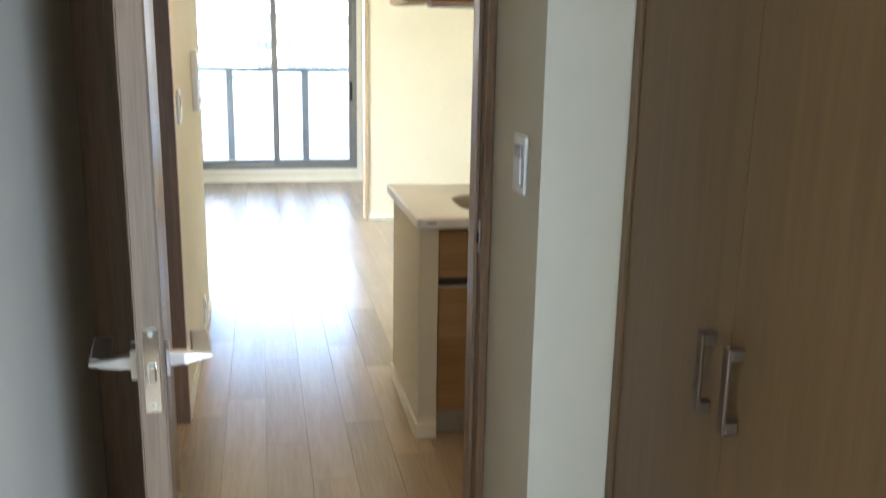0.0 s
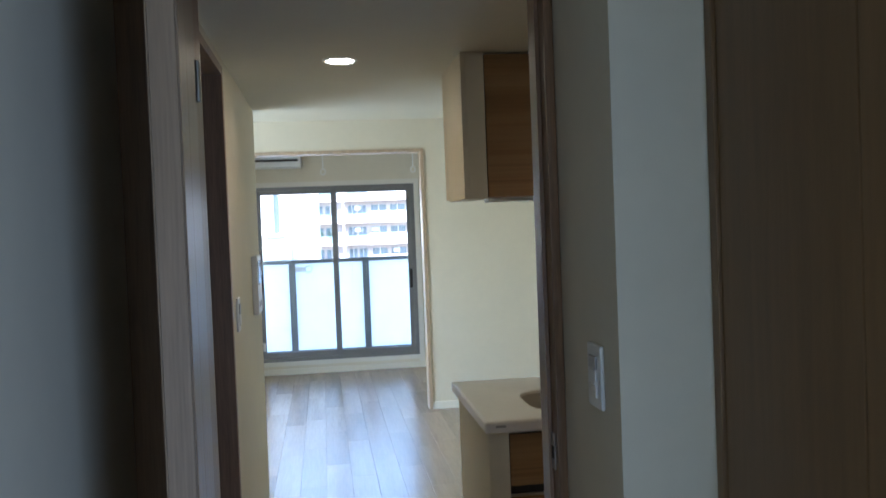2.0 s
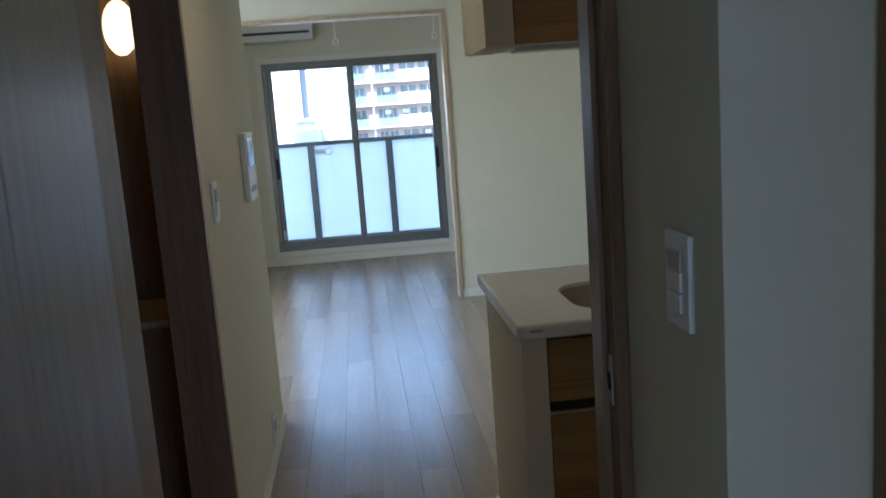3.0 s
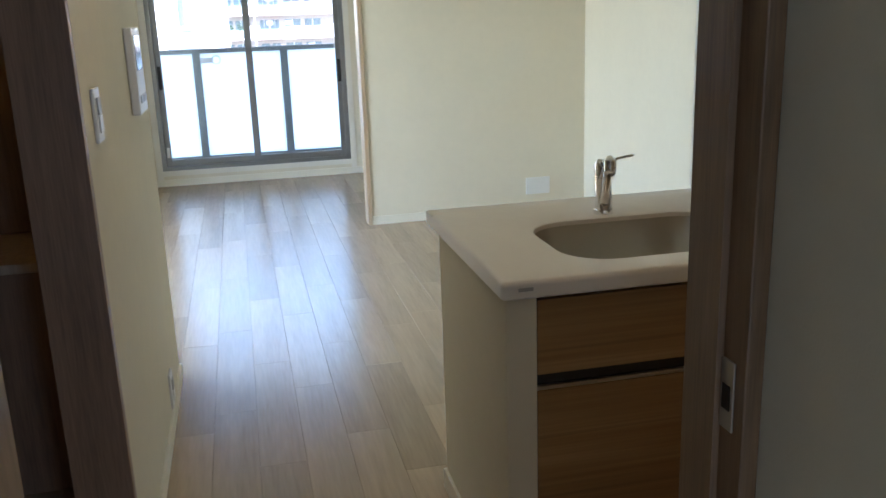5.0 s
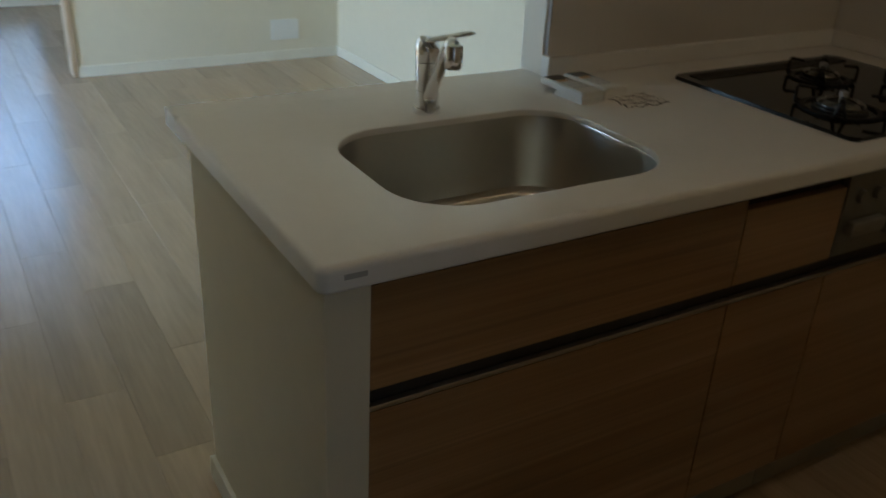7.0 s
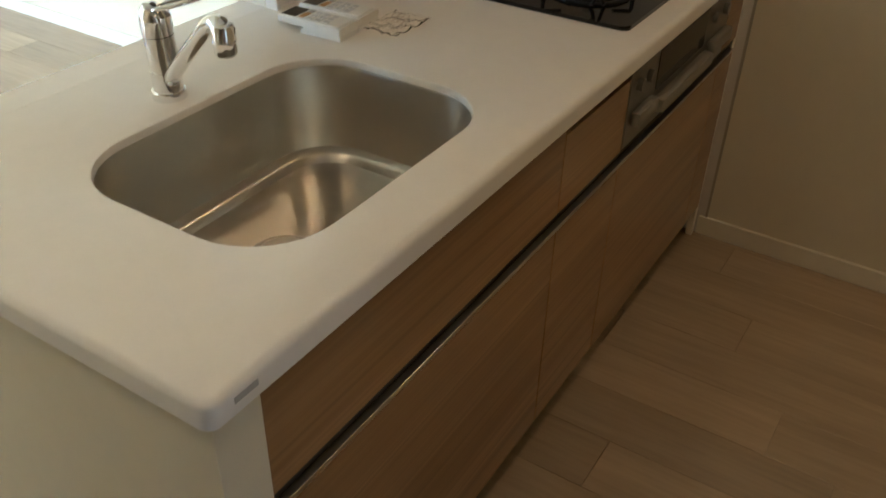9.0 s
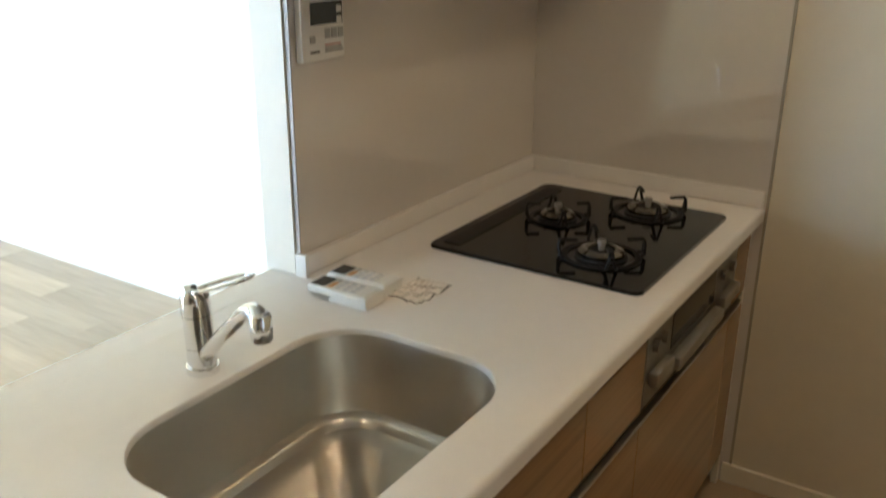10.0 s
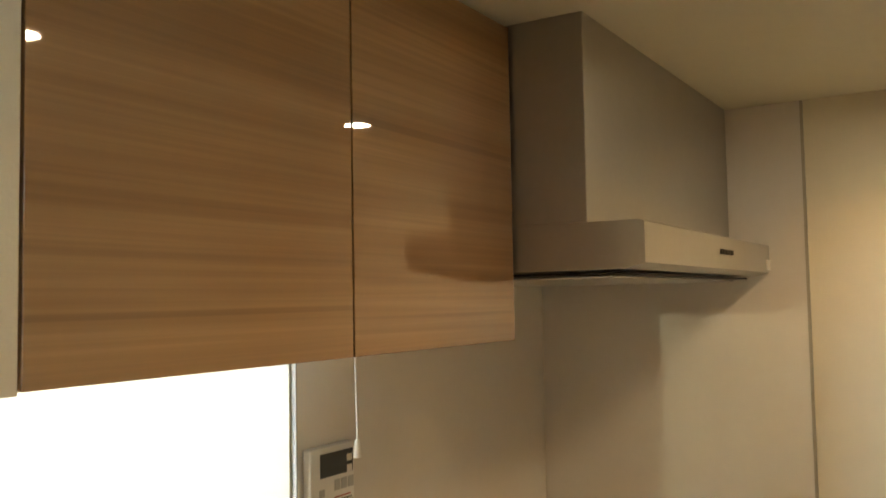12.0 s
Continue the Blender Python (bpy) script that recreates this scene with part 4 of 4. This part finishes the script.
def remote_holder(x, y, turn):
    """An open wall bracket that the remote lies in, packed in clear film."""
    m = pose(x, y, CT, 0, 0, turn)
    t = thing("remote_holder", (x, y, CT), "white plastic remote holder packed in clear film", "holder", "remote holders")
    for name, dims in (("back_plate", (-0.0305, 0.0305, -0.100, -0.010, 0.0005, 0.0100)), ("side_wall", (-0.0325, -0.0288, -0.100, -0.018, 0.0102, 0.0245)),
                       ("side_wall", (0.0288, 0.0325, -0.100, -0.018, 0.0102, 0.0245)), ("end_wall", (-0.0285, 0.0285, -0.1000, -0.0958, 0.0102, 0.0255))):
        bm = bmesh.new()
        box(bm, *dims, 0.001, m)
        part(name, bm, M_WHITEP, t)
    return t


for _x, _y in ((0.822, 0.566), (0.890, 0.572)):
    remote(_x, _y, CT, 3, "white air conditioner remote lying in its holder")
    remote_holder(_x, _y, 3)
bag = thing("plastic_bag", (0.93, 0.43, CT), "crumpled clear plastic bag with small brown print", "bag")
bm = bmesh.new()
g = bmesh.ops.create_grid(bm, x_segments=24, y_segments=18, size=1.0)["verts"]
for v in g:
    n = noise.noise(v.co * 2.5) + 0.5 * noise.noise(v.co * 6.0)
    v.co = Vector((0.925 + v.co.x * 0.055, 0.428 + v.co.y * 0.040, CT + 0.008 + 0.006 * n))
film_sheet = part("film", bm, M_CLEARP, bag, "crumpled clear film", True)
film_sheet.visible_shadow = False
sol = film_sheet.modifiers.new("thick", "SOLIDIFY")
sol.thickness = 0.0003
for k in range(4):
    bm = bmesh.new()
    for q in range(4):
        a = 0.013 * q + 0.002 * ((k * 5 + q * 3) % 3)
        box(bm, a, a + 0.008 + 0.002 * ((k + q) % 2), 0.0, 0.0022, 0.0172, 0.0175, 0, pose(0.900, 0.402 + 0.011 * k, CT, 0, 0, 14))
    part("printed_line", bm, M_BROWNINK, bag)

# ---- downlights ----
for _x, _y in DOWNLIGHTS:
    q = 1.0 if _y > 0 else 0.66
    dl = thing("downlight", (_x, _y, H1), "round recessed warm downlight in the low ceiling", "downlight", "downlights")
    bm = bmesh.new()
    n = 40
    rings = []
    for r, z in ((0.066, -0.0005), (0.066, -0.003), (0.060, -0.006), (0.053, -0.005), (0.050, -0.0005)):
        rings.append([bm.verts.new((_x + q * r * math.cos(k * math.tau / n), _y + q * r * math.sin(k * math.tau / n), H1 + z)) for k in range(n)])
    for a, b in zip(rings, rings[1:]):
        for k in range(n):
            bm.faces.new((a[k], a[(k + 1) % n], b[(k + 1) % n], b[k]))
    part("trim_ring", bm, M_WHITEP, dl, "white trim ring", True)
    bm = bmesh.new()
    cyl(bm, (_x, _y, H1 - 0.0030), (_x, _y, H1 - 0.0006), 0.0495 * q, seg=40)
    part("diffuser", bm, M_LAMP, dl, "glowing warm diffuser")

# ---- balcony ----
YR = 7.40
structure("balcony_slab", boxes((-4.0, 4.0, YW + 0.14, YR + 0.15, -0.20, -0.02)), M_CONC, "grey concrete balcony floor", "balcony")
structure("balcony_soffit", boxes((-4.0, 4.0, YW + 0.12, YR + 0.15, 2.46, 2.62)), M_CONC, "concrete slab of the balcony above", "balcony")
structure("wall_outside", boxes((-4.0, XL - 0.1, YW, YW + 0.14, -0.2, 2.5), (XR + 0.1, 4.0, YW, YW + 0.14, -0.2, 2.5)), M_FACADE, "pale tiled outer wall on the balcony", "wall")
rail = thing("balcony_rail", (-0.4, YR, -0.02), "grey aluminium balcony rail with milky panels", "railing")
part("top_rail", boxes((-4.0, 4.0, YR - 0.03, YR + 0.03, 1.115, 1.160), bevel=0.004), M_RAIL, rail)
part("bottom_rail", boxes((-4.0, 4.0, YR - 0.02, YR + 0.02, 0.070, 0.105), bevel=0.003), M_RAIL, rail)
_px = [-0.882 + 0.851 * k for k in range(-3, 6)]
for a in _px:
    part("post", boxes((a - 0.036, a + 0.036, YR - 0.029, YR + 0.029, -0.02, 1.1145), bevel=0.003), M_RAIL, rail)
for a, b in zip(_px, _px[1:]):
    part("panel", boxes((a + 0.037, b - 0.037, YR - 0.004, YR + 0.004, 0.1055, 1.1145)), M_FROST, rail, "milky panel")
hb = thing("pole_bracket", (-0.72, YR - 0.05, 1.02), "pale pole bracket on the balcony rail", "bracket")
part("arm", boxes((-0.845, -0.72, YR - 0.06, YR - 0.0305, 1.02, 1.075), bevel=0.01), M_WHITEP, hb)
bm = bmesh.new()
tube(bm, [(-0.69 + 0.04 * math.cos(k * math.tau / 20), YR - 0.045, 1.047 + 0.04 * math.sin(k * math.tau / 20)) for k in range(21)], 0.008, 8)
part("ring", bm, M_WHITEP, hb, "", True)

# ---- outside: far apartment block, nearer white block, ground ----
structure("ground", boxes((-600, 600, 9, 1200, -19.0, -18.0)), M_GROUND, "grey city ground far below", "ground")
AY, FL, Z0 = 110.0, 2.83, -18.0
apt = thing("apartment_building", (6, AY, Z0), "pale apartment block with stacked balconies", "building")
AX0, AX1, NF = -14.0, 26.0, 11
ABASE = 2.2 - 7 * FL
part("wall", boxes((AX0, AX1, AY + 1.5, AY + 10, Z0, ABASE + NF * FL)), M_PINK, apt)
part("roof", boxes((AX0 - 0.3, AX1 + 0.3, AY - 0.2, AY + 10.3, ABASE + NF * FL + 0.002, ABASE + NF * FL + 0.6)), M_FACADE, apt)
BAYS = [(-13.5, -9.3, "glass"), (-9.3, -3.0, "solid"), (-3.0, -2.0, "pier"), (-2.0, 1.55, "glass"), (1.55, 2.63, "pier"), (2.63, 5.44, "glass"), (5.44, 10.8, "solid"), (10.8, 11.9, "pier"), (11.9, 14.7, "glass"), (14.7, 20.0, "solid"), (20.0, 25.8, "glass")]
rnd = random.Random(7)
for f in range(NF):
    zf = ABASE + f * FL
    part("balcony_floor", boxes((AX0, AX1, AY, AY + 1.499, zf - 0.22, zf)), M_FACADE, apt)
    if not 4 <= f <= 9:
        part("parapet", boxes((AX0, AX1, AY - 0.10, AY - 0.001, zf - 0.25, zf + 1.2)), M_FACADE2, apt)
        continue
    for x0, x1, kind in BAYS:
        if kind == "glass":
            n = 3
            for k in range(n):
                a, b = x0 + (x1 - x0) * k / n, x0 + (x1 - x0) * (k + 1) / n
                part("balcony_pane", boxes((a + 0.05, b - 0.05, AY + 0.02, AY + 0.06, zf + 0.06, zf + 1.0)), M_BALGLASS, apt)
        else:
            part("parapet", boxes((x0, x1, AY - 0.10, AY - 0.001, zf - 0.25, zf + (1.25 if kind == "solid" else 1.45))), M_FACADE2, apt)
        if kind != "pier":
            ww = (x1 - x0)
            for k in range(2):
                a = x0 + ww * (0.08 + 0.46 * k)
                w = part("window", boxes((a, a + ww * 0.36, AY + 1.43, AY + 1.499, zf + (0.05 if kind == "glass" else 0.75), zf + 2.1)), M_FARGLASS, apt)
                part("frame", boxes((a + ww * 0.17, a + ww * 0.19, AY + 1.40, AY + 1.429, zf + 0.75, zf + 2.1)), M_FACADE2, w)
            if rnd.random() < 0.5:
                a = x0 + ww * rnd.uniform(0.05, 0.6)
                part("air_conditioner_unit", boxes((a, a + 0.8, AY + 0.9, AY + 1.3, zf + 1.45, zf + 2.0)), M_FACADE2, apt)
    part("drain_pipe", boxes((2.1, 2.25, AY - 0.01, AY + 0.10, zf + 1.46, zf + FL - 0.26)), M_FACADE2, apt)
pot = thing("balcony_plant", (0.3, AY + 0.6, ABASE + 6 * FL), "green potted plant on a far balcony", "plant")
bm = bmesh.new()
for k in range(60):
    c = Vector((0.3 + rnd.gauss(0, 0.5), AY + 0.7 + rnd.gauss(0, 0.2), ABASE + 6 * FL + 1.0 + rnd.gauss(0, 0.4)))
    bmesh.ops.create_icosphere(bm, subdivisions=1, radius=rnd.uniform(0.08, 0.2), matrix=Matrix.Translation(c) @ Matrix.Diagonal((1, 0.6, 0.5, 1)))
part("leaves", bm, M_LEAF, pot)
bm = bmesh.new()
cyl(bm, (0.3, AY + 0.7, ABASE + 6 * FL), (0.3, AY + 0.7, ABASE + 6 * FL + 0.5), 0.2, 0.28, 12)
part("pot", bm, M_PINK, pot)

wb = thing("white_building", (-6, 70, Z0), "white rendered block with a tall recess", "building")
BY = 70.0
part("wall", boxes((-22, -4.5, BY, BY + 14, Z0, 14), (-3.98, -0.78, BY, BY + 14, Z0, 14), (-4.5, -3.98, BY + 0.9, BY + 14, Z0, 14), (-4.5, -3.98, BY, BY + 0.9, Z0, 1.2)), M_FACADE2, wb)
part("ledge", boxes((-5.6, -2.9, BY - 0.35, BY - 0.001, 0.98, 1.2)), M_FACADE2, wb)
part("sign_board", boxes((-5.05, -3.62, BY - 0.12, BY - 0.002, 0.47, 0.87)), M_BALGLASS, wb)
part("porch", boxes((-5.3, -3.1, BY - 1.5, BY - 0.002, Z0, 0.32)), M_BLUEGREY, wb)
# sheet coloured like the bluish shade inside the recess
part("recess_lining", boxes((-4.49, -3.99, BY + 0.80, BY + 0.899, 1.2, 13.9)), M_BLUEGREY, wb)
w = part("window", boxes((-4.6, -3.49, BY - 1.60, BY - 1.502, -1.6, 0.02)), M_FARGLASS, wb)

# ---- floor boards, last ----
PW, PL, PT = 0.1515, 0.90, 0.0075
def board_mesh(name, w, length):
    bm = bmesh.new()
    x, y = w / 2 - 0.0004, length / 2 - 0.0004
    c = 0.0007
    b0 = [bm.verts.new(v) for v in ((-x, -y, -PT), (x, -y, -PT), (x, y, -PT), (-x, y, -PT))]
    b1 = [bm.verts.new(v) for v in ((-x, -y, -c * 0.6), (x, -y, -c * 0.6), (x, y, -c * 0.6), (-x, y, -c * 0.6))]
    b2 = [bm.verts.new(v) for v in ((-x + c, -y + c, 0), (x - c, -y + c, 0), (x - c, y - c, 0), (-x + c, y - c, 0))]
    for lo, hi in ((b0, b1), (b1, b2)):
        for i in range(4):
            bm.faces.new((lo[i], lo[(i + 1) % 4], hi[(i + 1) % 4], hi[i]))
    bm.faces.new(b2)
    me = bpy.data.meshes.new(name)
    bm.to_mesh(me)
    bm.free()
    me.materials.append(M_PLANK)
    return me


BOARD = board_mesh("board", PW, PL)
OFFSETS = [0.00, 0.455, 0.16, 0.61, 0.30, 0.75]
floor_ob = bpy.data.objects["floor"]
count = 0
rest = []
for r in range(-12, 18):
    x = -0.70 + PW * (r + 0.5)
    off = 1.39 - PL * 8 + OFFSETS[r % 6]
    for k in range(16):
        y = off + PL * (k + 0.5)
        if y + PL / 2 < -4.8 or y - PL / 2 > YW or x - PW / 2 > XR or x + PW / 2 < XL:
            continue
        if y < -1.25 and not (-1.02 < x < 0.30 and y - PL / 2 > -4.9) and not (x > 0.1 and y + PL / 2 > -1.2) or y < 1.5 and x < -1.02 and not (y - PL / 2 > -1.1 and y < 1.6):
            continue
        near = (x < 0.25 or y > -0.9) and (x > -0.96 or y > 1.6) and x > -1.75 and y > -2.6
        if near and count < 300:
            ob = new("floor_board", BOARD)
            ob.parent = floor_ob
            ob.location = Vector((x, y, 0)) - floor_ob.location
            count += 1
        else:
            rest.append((x, y))
bm = bmesh.new()
for x, y in rest:
    box(bm, x - PW / 2 + 0.0004, x + PW / 2 - 0.0004, y - PL / 2 + 0.0004, y + PL / 2 - 0.0004, -PT, -0.0002)
ob = put("floor_boards", bm, M_PLANK, floor_ob)
ob["kind"] = "stuff"
